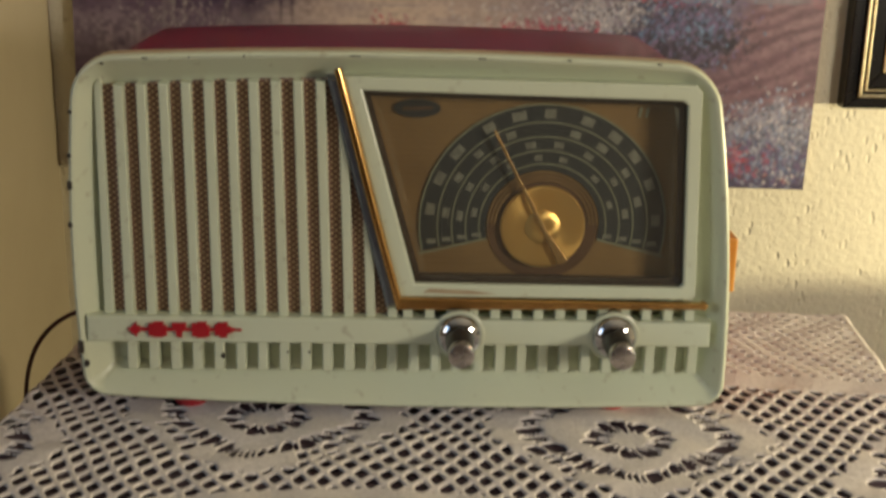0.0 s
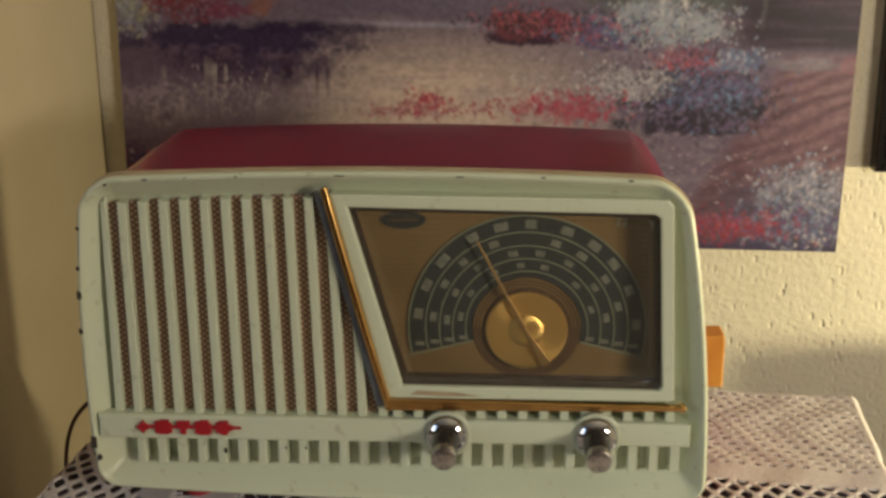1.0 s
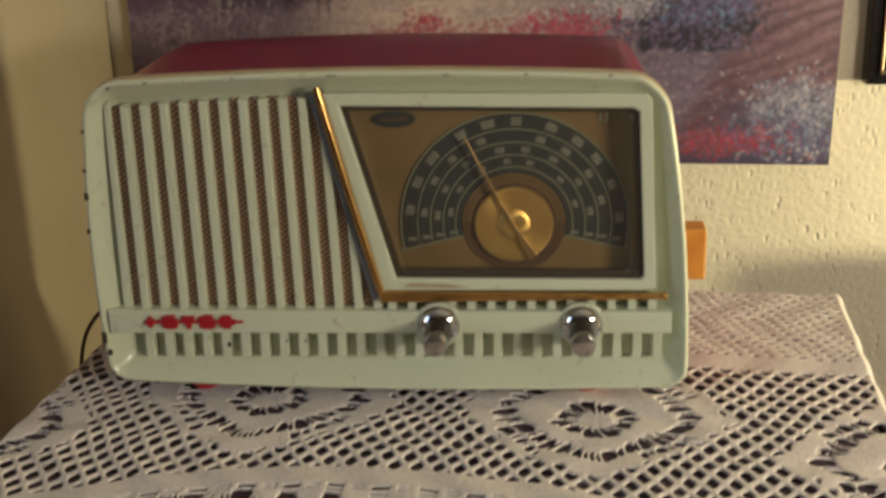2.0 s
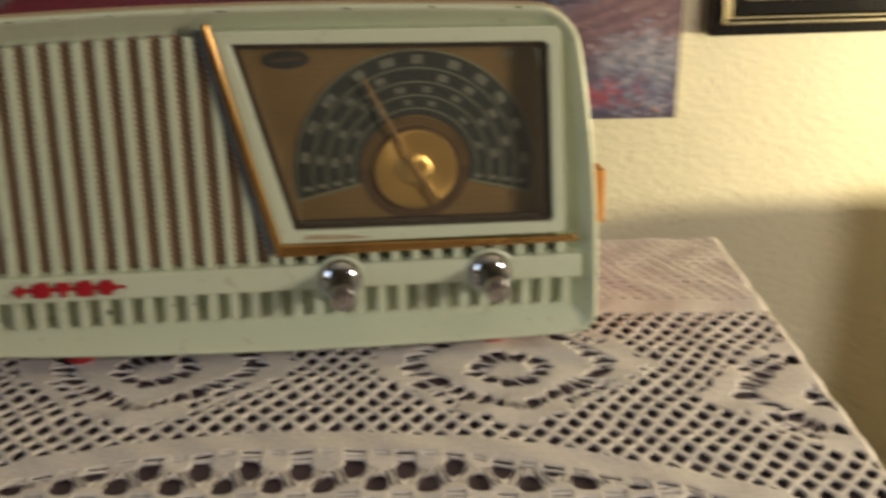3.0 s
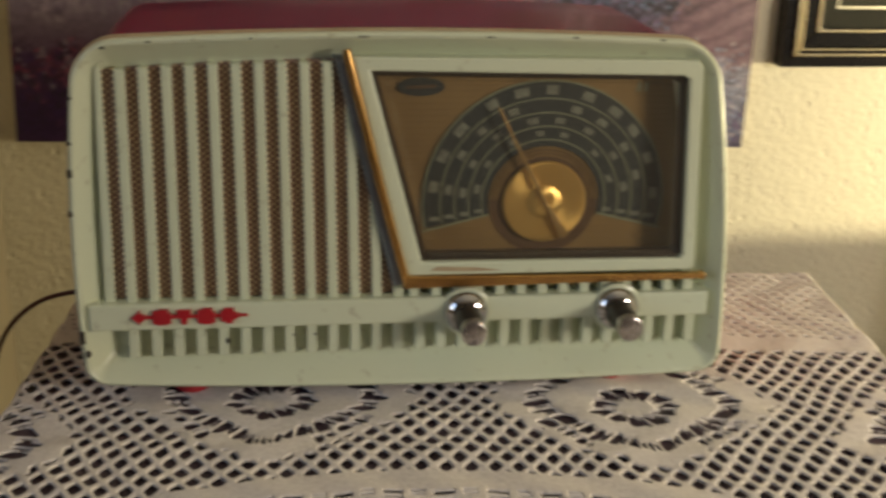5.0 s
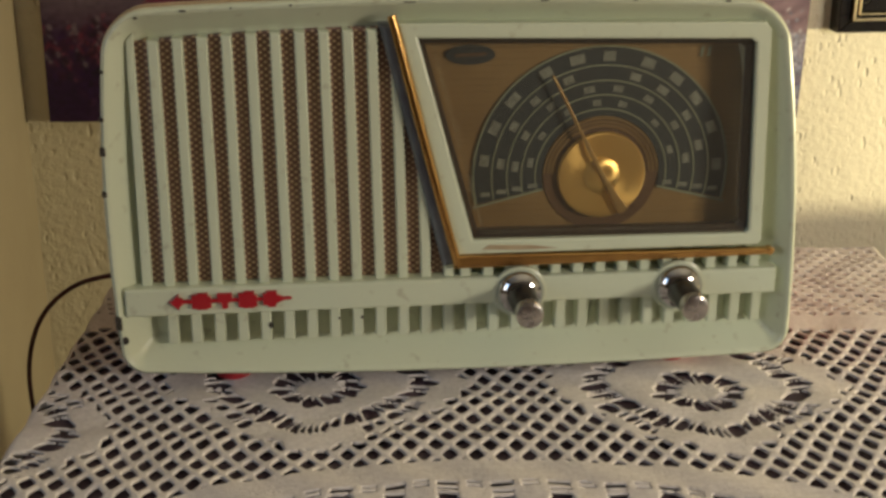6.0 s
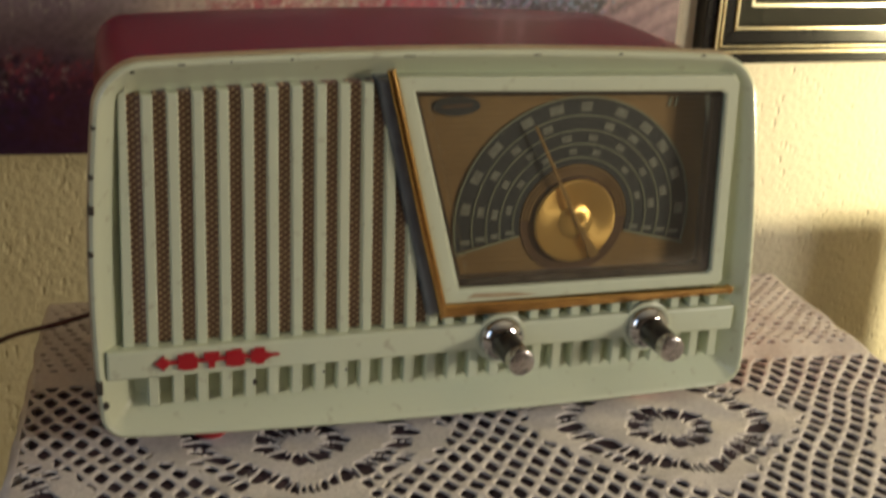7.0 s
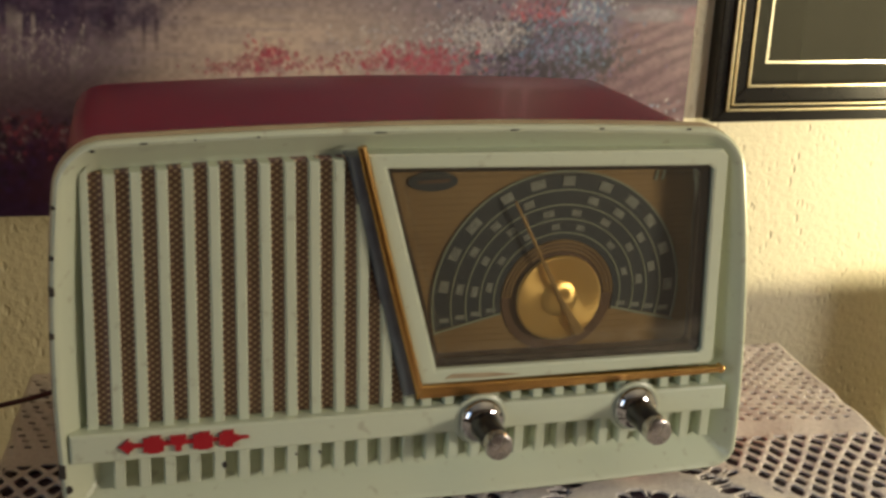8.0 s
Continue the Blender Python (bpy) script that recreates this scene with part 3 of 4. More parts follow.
def radio():
    t = thing("table_radio", (CX, 0.08, LACE_Z))
    t.matrix_world = Matrix.Translation((CX, 0.08, LACE_Z))
    back = Matrix.Translation((-CX, -0.08, -LACE_Z))

    def put(name, bm, mat, parent=None, label="", smooth=False):
        bm.transform(back)
        return part(name, bm, mat, parent or t, label, smooth)

    # painted front shell: lip, sloping rim and sunk panel
    shell = put("front_shell", loft([ring(0.0150, 0.0062), ring(0.0125, 0.0050), ring(0.0080, 0.0024), ring(0.0030, 0.0003), ring(0.0004, 0.0002), ring(-0.0007, 0.0008), ring(-0.0012, 0.0018),
                                     ring(-0.0007, 0.0030), ring(0.0006, 0.0040), ring(0.0040, 0.0070), ring(0.0090, 0.0115),
                                     ring(0.0128, 0.0152), ring(0.0136, 0.0185)]), MINT, None, "pale mint enamelled front with chipped edges", True)
    body = put("cabinet", loft([ring(0.0110, 0.0055), ring(0.04, 0.0050, 0.997, 0.997), ring(0.10, 0.0050, 0.990, 0.998, 0.0),
                                ring(0.146, 0.0055, 0.980, 0.996, 0.0), ring(0.155, 0.007, 0.976, 0.992, 0.0), ring(0.160, 0.012, 0.970, 0.985, 0.0)], False, True),
               RED, None, "glossy dark red cabinet shell", True)
    put("back_panel", slab(outline(0.016, 0.965, 0.98, 0.0), 0.1605, 0.163), DARK)
    put("edge_bead", loft([ring(0.0050, 0.0008), ring(0.0066, -0.0005), ring(0.0090, -0.0004), ring(0.0108, 0.0014), ring(0.0118, 0.0045)]), BEAD, None, "yellowed bead behind the front's edge", True)
    # sunk panel round the grille and the dial
    for poly in ([(-0.1700, 0.7660), (0.1360, 0.7660), (0.1360, 0.8122), (-0.1700, 0.8122)], [(-0.1695, 0.9215), (0.1300, 0.9215), (0.1275, 0.9290), (-0.1600, 0.9290)],
                 [(0.1280, 0.8123), (0.1365, 0.8123), (0.1340, 0.9214), (0.1280, 0.9214)], [(-0.1730, 0.8123), (-0.1680, 0.8123), (-0.1680, 0.9214), (-0.1730, 0.9214)]):
        put("sunk_panel", slab(poly, 0.0131, 0.0160), MINT)
    # slats of the loudspeaker grille
    pitch, first = 0.01122, -0.1582
    gtop, gbot = 0.9225, 0.7996
    # cloth behind the slats
    put("speaker_cloth", slab([(-0.1695, gbot), (clip_left(gbot, -0.001), gbot), (clip_left(gtop, -0.001), gtop), (-0.080, gtop - 0.0005), (-0.115, gtop - 0.0018), (-0.1695, gtop - 0.0050)], 0.0084, 0.0130), GRILLE,
        None, "brown and gold woven speaker cloth")
    put("slat", slab([(-0.1715, gbot), (-0.1665, gbot), (-0.1665, gtop - 0.0005), (-0.1700, gtop - 0.0035)], 0.0048, 0.0121, 0.0006), MINT)
    for k in range(13):
        xb, xt = first + k * 0.01127, first + 0.0003 + k * 0.01096
        top = gtop - 0.0036 * max(0, (-0.05 - xt) / 0.11) ** 2
        # slats end against the slanted housing
        lean = (xt - xb) / (gtop - gbot)
        for _ in range(4):
            x_here = xb + lean * (top - gbot)
            top = min(top, 0.928 - (x_here + 0.0535) * 0.118 / 0.0300)
        if top < gbot + 0.004:
            continue
        xt = xb + lean * (top - gbot)
        put("slat", slab([(xb - 0.00245, gbot), (xb + 0.00245, gbot), (xt + 0.00245, top - 0.0003), (xt - 0.00245, top)], 0.0030, 0.0121, 0.0008), MINT)
    # cross bar
    bar = put("cross_bar", slab([(-0.1795, 0.7862), (0.1425, 0.7862), (0.1425, 0.7998), (-0.1795, 0.8004)], -0.0012, 0.0121, 0.0012), MINT)
    # lower slats and the short ones under the dial
    for k in range(27):
        x = -0.1582 + k * 0.01128
        if x > 0.1405:
            break
        put("slat", slab([(x - 0.0026, 0.7692), (x + 0.0026, 0.7692), (x + 0.0026, 0.7864), (x - 0.0026, 0.7864)], 0.0040, 0.0130, 0.0007), MINT)
    for k in range(14):
        x = -0.0150 + k * 0.01128
        put("slat", slab([(x - 0.0025, 0.7996), (x + 0.0025, 0.7996), (x + 0.0025, 0.8090), (x - 0.0025, 0.8090)], 0.0024, 0.0121, 0.0006), MINT)
    # dial housing: painted frame round the window
    inner = [(-0.0115, 0.8195), (0.1245, 0.8185), (0.1265, 0.8207), (0.1220, 0.9138), (0.1190, 0.9160), (-0.0385, 0.9188)]
    outer = [(-0.0195, 0.8125), (0.1310, 0.8125), (0.1330, 0.8145), (0.1285, 0.9200), (0.1255, 0.9236), (-0.0475, 0.9255)]

    def hoop(a, b, y0, y1, lip=0.0005):
        n = len(a)
        loops = [[(x, y1, z) for x, z in b], [(x, y0 + lip, z) for x, z in b]]
        mid = [((p[0] * 0.9 + q[0] * 0.1), (p[1] * 0.9 + q[1] * 0.1)) for p, q in zip(b, a)]
        mid2 = [((p[0] * 0.15 + q[0] * 0.85), (p[1] * 0.15 + q[1] * 0.85)) for p, q in zip(b, a)]
        loops += [[(x, y0, z) for x, z in mid], [(x, y0, z) for x, z in mid2], [(x, y0 + lip, z) for x, z in a], [(x, y1, z) for x, z in a]]
        return loft(loops)

    frame_ob = put("dial_frame", hoop(inner, outer, -0.0008, 0.0185), MINT, None, "pale mint window frame, worn along the lower edge")
    put("rust_streak", slab([(-0.0075, 0.8150), (0.012, 0.8142), (0.030, 0.8146), (0.016, 0.8165), (-0.004, 0.8172)], -0.00115, 0.0006), BEAD, frame_ob, "worn brassy patch of paint")
    # dark inner lining of the window, dial plate and its scales
    grow = [((x - 0.0465) * 1.008 + 0.0465, (z - 0.866) * 1.01 + 0.866) for x, z in inner]
    inset = [((x - 0.0465) * 0.955 + 0.0465, (z - 0.866) * 0.93 + 0.866) for x, z in inner]
    put("window_lining", loft([[(x, 0.0030, z) for x, z in grow], [(x, 0.0026, z) for x, z in [((p[0] * 0.6 + q[0] * 0.4), (p[1] * 0.6 + q[1] * 0.4)) for p, q in zip(grow, inset)]],
                               [(x, 0.0060, z) for x, z in inset], [(x, 0.0205, z) for x, z in grow]]), DARK, None, "dark brown window lining")
    plate = put("dial_plate", slab(grow, 0.0205, 0.0220), DIAL, None, "bronze dial plate with fine ribs")
    for k in range(30):
        z = 0.8225 + k * 0.0032
        left = -0.0115 - (z - 0.8195) * 0.277
        put("rib", slab([(left - 0.001, z), (0.1225, z), (0.1225, z + 0.0016), (left - 0.001, z + 0.0016)], 0.0201, 0.0206), DIAL, plate)
    dx, dz = 0.0545, 0.8455
    put("scale_field", ring_sector(dx, dz, 0.0295, 0.0642, -13, 193, 0.0194, 0.0200, 80), DIAL_BLACK, plate, "blue-black half-round station scale")
    for r, w in ((0.0637, 0.0008), (0.0545, 0.0006), (0.0470, 0.0006), (0.0398, 0.0006), (0.0328, 0.0006)):
        put("scale_line", ring_sector(dx, dz, r, r + w, -13, 193, 0.0189, 0.0194, 80), DIAL_LINE, plate)
    # flat ring that paints in the shade round the pointer disc
    put("disc_shade_ring", ring_sector(dx, dz, 0.0150, 0.0288, 0, 359.9, 0.0195, 0.0203, 48), DARK_BRONZE, plate, "flat dark bronze ring, the shade round the disc put in colour")
    for r, w in ((0.0243, 0.0009), (0.0262, 0.0008), (0.0281, 0.0008)):
        put("scale_ring", ring_sector(dx, dz, r, r + w, 2, 178, 0.0186, 0.0196, 40), DIAL, plate)
    for side in (-1, 1):
        a = radians(-14) if side > 0 else radians(194)
        p, q = (dx + 0.030 * math.cos(a), dz + 0.030 * math.sin(a)), (dx + 0.066 * math.cos(a), dz + 0.066 * math.sin(a))
        put("scale_edge", slab([(p[0], p[1] - 0.0005), (q[0], q[1] - 0.0005), (q[0], q[1] + 0.0005), (p[0], p[1] + 0.0005)], 0.0189, 0.0195), DIAL_LINE, plate)
    rng = random.Random(7)
    for r, size, angles in ((0.0592, 0.0068, (4, 22, 39, 55, 71, 90, 104, 121, 139, 155, 170)), (0.0508, 0.0054, (14, 36, 56, 74, 110, 132, 152, 172)),
                            (0.0434, 0.0048, (10, 34, 58, 82, 100, 126, 150, 174)), (0.0363, 0.0042, (20, 46, 74, 94, 118, 146, 168))):
        for a in angles:
            a2 = radians(a + rng.uniform(-2, 2))
            wide = size * rng.uniform(0.85, 1.15)
            c, s = math.cos(a2), math.sin(a2)
            hh = size * 0.34
            quad = []
            for ex, ez in ((-wide / 2, -hh), (wide / 2, -hh), (wide / 2, hh), (-wide / 2, hh)):
                quad.append((dx + r * c + ex * s + ez * c, dz + r * s - ex * c + ez * s))
            put("station_mark", slab(quad, 0.0189, 0.0194), DIAL_INK, plate)
    for side in (-1, 1):
        for r in (0.0345, 0.0425, 0.0505, 0.0585):
            a = radians(-9) if side > 0 else radians(189)
            x, z = dx + r * math.cos(a), dz + r * math.sin(a)
            put("station_mark", slab([(x - 0.0024, z - 0.0011), (x + 0.0024, z - 0.0011), (x + 0.0024, z + 0.0011), (x - 0.0024, z + 0.0011)], 0.0189, 0.0194), DIAL_INK, plate)
    oval = [(-0.0115 + 0.0120 * math.cos(2 * math.pi * k / 28), 0.9065 + 0.0048 * math.sin(2 * math.pi * k / 28)) for k in range(28)]
    put("badge", slab(oval, 0.0190, 0.0201), DIAL_BLACK, plate, "dark oval badge")
    put("badge_bar", slab([(-0.0190, 0.9056), (-0.0040, 0.9061), (-0.0036, 0.9077), (-0.0188, 0.9071)], 0.0184, 0.0190), DARK_BRONZE, plate)
    for k in (0, 1):
        x = 0.1010 + k * 0.0036
        put("dial_bar", slab([(x, 0.9035), (x + 0.0013, 0.9035), (x + 0.0022, 0.9085), (x + 0.0008, 0.9085)], 0.0194, 0.0201), DIAL_LINE, plate)
    # brass disc with the pointer
    disc = put("pointer_disc", turned([(0.0190, 0.0), (0.0190, 0.0215), (0.0172, 0.0222), (0.0160, 0.0216), (0.0158, 0.0205), (0.0168, 0.0150), (0.0166, 0.0092), (0.0158, 0.0090),
                                       (0.0148, 0.0070), (0.0142, 0.0040), (0.0141, 0.0)], 56), DISC, None, "round spun-brass pointer disc", True)
    disc.location = (dx, 0, dz)
    ang = math.atan2(0.8955 - dz, 0.0285 - dx)
    ca, sa = math.cos(ang), math.sin(ang)

    def needle(pairs):
        return [(dx + a * ca - b * sa, dz + a * sa + b * ca) for a, b in pairs]

    put("pointer", slab(needle([(0.0, -0.0011), (0.0575, -0.0006), (0.0582, 0.0), (0.0575, 0.0006), (0.0, 0.0011)]), 0.0128, 0.0140, 0.0003), NEEDLE, None, "thin brass pointer")
    put("pointer_tail", slab(needle([(0.0, 0.0010), (0.0, -0.0010), (-0.0212, -0.0042), (-0.0218, -0.0010), (-0.0210, 0.0014)]), 0.0129, 0.0141, 0.0004), NEEDLE)
    # clear window
    pane = put("window_pane", slab(grow, 0.0012, 0.0024), GLASS, None, "clear plastic dial window")
    pane.visible_shadow = False
    # raised bevel moulded into the window's border
    fold = [[((x - 0.0465) * k + 0.0465, (z - 0.866) * q + 0.866) for x, z in inner] for k, q in ((0.900, 0.905), (0.912, 0.920), (0.924, 0.935))]
    rim = put("pane_bevel", loft([[(x, y, z) for x, z in p] for p, y in zip(fold, (0.0011, 0.0002, 0.0011))]), GLASS, pane)
    rim.visible_shadow = False
    # brass trim: slanting strip, corner and bottom strip
    put("brass_strip", tube([(-0.0503, -0.0010, 0.9292), (-0.0425, -0.0016, 0.8980), (-0.0310, -0.0016, 0.8520), (-0.0192, -0.0014, 0.8078)], 0.0021, 12), GOLD, None, "slanting brass trim rod", True)
    put("brass_strip", slab([(-0.0212, 0.8060), (0.1368, 0.8078), (0.1368, 0.8108), (-0.0190, 0.8124)], -0.0032, 0.0010, 0.0009, 3), GOLD, None, "brass trim strip along the window")
    put("brass_tip", turned([(-0.0036, 0.0), (-0.0036, 0.0014), (-0.0028, 0.0021), (0.001, 0.0022)], 14), GOLD).location = (0.1374, 0, 0.8094)
    put("housing_side", slab([(-0.0562, 0.9250), (-0.0486, 0.9250), (-0.0185, 0.8068), (-0.0262, 0.8058)], 0.0002, 0.0125, 0.0028, 3), STEEL, None, "grey metal side of the dial housing")
    # control knobs
    for x in (0.0118, 0.0922):
        dome = [(-0.0006, 0.0), (-0.0006, 0.0114)] + [(-0.0022 - 0.0066 * math.sin(radians(k)), 0.0116 * math.cos(radians(k))) for k in range(0, 61, 6)] + [(-0.0080, 0.0)]
        kb = put("control_knob", turned(dome, 40), CHROME, None, "domed chrome control knob", True)
        kb.location = (x, 0, 0.7918)
        put("knob_stem", turned([(-0.0070, 0.0), (-0.0070, 0.0074), (-0.0110, 0.0070), (-0.0240, 0.0066), (-0.0246, 0.0062), (-0.0246, 0.0)], 28), BARREL, kb, "black knob stem", True)
        put("knob_cap", turned([(-0.0245, 0.0), (-0.0245, 0.0064), (-0.0290, 0.0068), (-0.0306, 0.0064), (-0.0312, 0.0052), (-0.0304, 0.0)], 28), CAP, kb, "pale scuffed end cap", True)
        well = put("knob_collar", turned([(0.0004, 0.0), (0.0004, 0.0136), (-0.0012, 0.0134), (-0.0016, 0.0126), (-0.0010, 0.0114), (-0.0010, 0.0)], 36), MINT, None, "", True)
        well.location = (x, 0, 0.7918)
    # red emblem on the bar, drawn as plain linked shapes
    ez = 0.7938
    em = put("emblem", slab([(-0.1590, ez), (-0.1565, ez - 0.0010), (-0.1010, ez - 0.0007), (-0.1000, ez), (-0.1010, ez + 0.0007), (-0.1565, ez + 0.0010)], -0.0026, -0.0010, 0.0003), RED_MARK, None, "red emblem of linked plain shapes")
    block = [(-1, -0.8), (-0.5, -0.8), (-0.5, -1), (0.6, -1), (0.6, -0.8), (1, -0.8), (1, 0.5), (0.7, 0.5), (0.7, 1), (-0.4, 1), (-0.4, 0.8), (-1, 0.8)]
    tee = [(-0.4, -1), (0.4, -1), (0.4, -0.2), (1, -0.1), (1, 0.9), (-1, 0.9), (-1, -0.1), (-0.4, -0.2)]
    point = [(-1, -0.7), (-0.4, -0.7), (-0.4, -1), (0.5, -1), (0.5, -0.5), (1.3, -0.2), (1.3, 0.2), (0.6, 0.5), (0.6, 1), (-0.6, 1), (-0.6, 0.7), (-1, 0.7)]
    arrow = [(-1.2, 0.0), (0.2, -1), (0.2, -0.5), (0.8, -0.4), (0.8, 0.4), (0.2, 0.5), (0.2, 1)]
    for x, w, h, shape in ((-0.1545, 0.0030, 0.0040, arrow), (-0.1432, 0.0046, 0.0042, block), (-0.1322, 0.0036, 0.0041, tee), (-0.1212, 0.0045, 0.0043, block), (-0.1098, 0.0042, 0.0041, point)):
        put("emblem_block", slab([(x + w * i, ez + h * j) for i, j in shape], -0.0030, -0.0010, 0.0002), RED_MARK, em)
    # feet
    for x, y in ((-0.131, 0.0190), (0.0955, 0.0190), (-0.131, 0.140), (0.0955, 0.140)):
        ft = put("foot", turned([(0.0, 0.0), (0.0, 0.0085), (0.002, 0.0095), (0.0100, 0.0095), (0.0120, 0.0088), (0.0120, 0.0)], 20, "Z"), RED_RUBBER, None, "small red rubber foot", True)
        ft.location = (x, y, LACE_Z - 0.0015)
    # amber side knob
    put("side_knob", box(0.1430, 0.1672, 0.052, 0.070, 0.7985, 0.8300, 0.0012), AMBER, None, "amber plastic side knob")
    # chips in the paint
    for x, z, y, w, h in ((-0.1110, 0.7772, 0.0036, 0.0014, 0.0016), (-0.0772, 0.7795, 0.0036, 0.0007, 0.0007), (-0.0660, 0.7797, 0.0036, 0.0007, 0.0008),
                          (-0.1805, 0.7745, -0.0016, 0.0020, 0.0024), (-0.1220, 0.9338, -0.0016, 0.0005, 0.0004), (-0.0955, 0.9346, -0.0016, 0.0006, 0.0005),
                          (0.020, 0.9352, -0.0016, 0.0022, 0.0004), (0.062, 0.9350, -0.0016, 0.0012, 0.0004), (-0.0420, 0.9354, -0.0016, 0.0030, 0.0004), (-0.1640, 0.9300, -0.0016, 0.0012, 0.0006), (0.1060, 0.9338, -0.0016, 0.0016, 0.0005), (-0.1430, 0.9328, -0.0016, 0.0018, 0.0004)):
        pts = [(x + w * math.cos(2 * math.pi * k / 9) * rng.uniform(0.7, 1.2), z + h * math.sin(2 * math.pi * k / 9) * rng.uniform(0.7, 1.2)) for k in range(9)]
        put("paint_chip", slab(pts, y, y + 0.0006), CHIP, shell)
    # chips along the front's flank
    for z, h in ((0.8690, 0.0022), (0.8485, 0.0014), (0.8840, 0.0010), (0.9060, 0.0008), (0.7832, 0.0036)):
        q = (z - CZ) / HH
        edge = CX - HW - 0.0046 * (1 - q * q) + 0.0020 * q
        put("paint_chip", box(edge - 0.0004, edge + 0.0016 + 0.3 * h, -0.0016, 0.0034, z - h, z + h, 0.0006), CHIP, shell)
    return tagged(t, "vintage table radio with mint slatted front, red cabinet and half-round dial", "radio")


radio()

cable = link("power_cable", tube([(-0.10, 0.168, 0.765), (-0.14, 0.176, 0.757), (-0.175, 0.165, 0.7515), (-0.200, 0.150, 0.7515), (-0.230, 0.148, 0.745), (-0.254, 0.158, 0.721),
                                  (-0.2675, 0.170, 0.684), (-0.270, 0.18, 0.640), (-0.266, 0.19, 0.59), (-0.262, 0.20, 0.45), (-0.262, 0.22, 0.20), (-0.25, 0.25, 0.006), (-0.15, 0.40, 0.006)], 0.0015), CORD, None, "", True)
tagged(cable, "dark red round power cable looping off the table", "cable")

# ---------------------------------------------------------------- the painting
PX0, PX1, PZ0, PZ1 = -0.2925, 0.3240, 0.7595, 1.2200


def painted_colours(X, Y):
    """Colours of a misty garden pond with flower banks and a path. X, Y: 0..1280 across and 447 at the lower edge, up is less."""
    rs = np.random.RandomState(5)

    def value_noise(sx, sy, seed):
        r = np.random.RandomState(seed)
        g = r.rand(96, 96)
        x, y = (X / sx) % 95, (Y / sy) % 95
        x0, y0 = np.floor(x).astype(int), np.floor(y).astype(int)
        fx, fy = x - x0, y - y0
        fx, fy = fx * fx * (3 - 2 * fx), fy * fy * (3 - 2 * fy)
        x1, y1 = (x0 + 1) % 96, (y0 + 1) % 96
        return (g[x0, y0] * (1 - fx) + g[x1, y0] * fx) * (1 - fy) + (g[x0, y1] * (1 - fx) + g[x1, y1] * fx) * fy

    big, mid, small = value_noise(90, 60, 1), value_noise(26, 20, 2), value_noise(7, 6, 3)
    streak_v, streak_h = value_noise(9, 70, 4), value_noise(80, 7, 6)
    C = np.zeros(X.shape + (3,))

    def lay(mask, colour):
        C[:] = C * (1 - mask[..., None]) + np.array(colour) * mask[..., None]

    def blob(cx, cy, rx, ry, edge=0.5, rough=0.5):
        d = ((X - cx) / rx) ** 2 + ((Y - cy) / ry) ** 2 + (mid - 0.5) * rough * 2 + (small - 0.5) * rough
        return np.clip((1 - d) / edge, 0, 1)

    # misty distance above, water below
    C[:] = np.array((0.16, 0.135, 0.17))
    lay(smooth_step(Y, 30, 170) * np.exp(-((X - 560) / 240) ** 2), (0.76, 0.65, 0.45))
    lay(0.30 * big, (0.22, 0.16, 0.20))
    lay(0.5 * np.clip(streak_h - 0.55, 0, 1) * 2, (0.30, 0.27, 0.27))
    lay(np.exp(-((Y - 55) / 5) ** 2) * np.exp(-((X - 520) / 130) ** 2) * 0.75, (0.40, 0.40, 0.44))
    lay(smooth_step(-Y, -48, -30) * np.exp(-((X - 520) / 170) ** 4) * 0.8, (0.17, 0.15, 0.185))
    # left bank, reflections
    lay(np.clip(smooth_step(-X, -340, -200) * smooth_step(Y, 60, 110) * 0.8, 0, 1), (0.14, 0.095, 0.13))
    lay(blob(340, 64, 150, 15, 0.9, 0.35) * 0.9, (0.040, 0.028, 0.055))
    lay(blob(200, 84, 260, 30, 0.7, 0.4) * 0.9, (0.040, 0.030, 0.068))
    lay(blob(240, 125, 200, 42, 0.9, 0.4) * 0.8, (0.050, 0.036, 0.075))
    lay(0.35 * np.clip(streak_h - 0.4, 0, 1) * smooth_step(-X, -480, -300), (0.030, 0.020, 0.045))
    lay(np.clip((streak_v - 0.5) * 3, 0, 1) * blob(260, 140, 170, 60, 0.8, 0.3) * 0.8, (0.045, 0.025, 0.05))
    lay(np.clip((streak_v - 0.62) * 4, 0, 1) * blob(170, 180, 130, 60, 0.8, 0.5) * 0.8, (0.48, 0.45, 0.38))
    lay(blob(30, 25, 45, 40, 0.7, 0.8) * 0.7, (0.30, 0.33, 0.24))
    lay(blob(110, 18, 70, 34, 0.6, 0.9), (0.20, 0.055, 0.065))
    lay(blob(180, 28, 60, 26, 0.6, 0.9) * 0.8, (0.20, 0.05, 0.09))
    lay(blob(260, 15, 36, 28, 0.7, 0.8) * 0.6, (0.32, 0.14, 0.07))
    # lower left shore
    lay(smooth_step(Y, 250, 330) * smooth_step(-X, -560, -330) * 0.95, (0.060, 0.030, 0.070))
    lay(blob(130, 325, 150, 46, 0.7, 0.9) * np.clip(mid * 1.6, 0, 1), (0.30, 0.085, 0.11))
    lay(smooth_step(-X, -420, -120) * np.exp(-((Y - 215) / 45) ** 2) * 0.6, (0.26, 0.225, 0.24))
    lay(blob(60, 200, 90, 50, 0.8, 0.9) * np.clip(small * 1.5 - 0.3, 0, 1) * 0.5, (0.40, 0.35, 0.32))
    lay(blob(40, 370, 260, 90, 0.6, 0.4) * 0.9, (0.046, 0.026, 0.066))
    lay(blob(330, 380, 220, 70, 0.8, 0.6) * 0.7, (0.09, 0.04, 0.06))
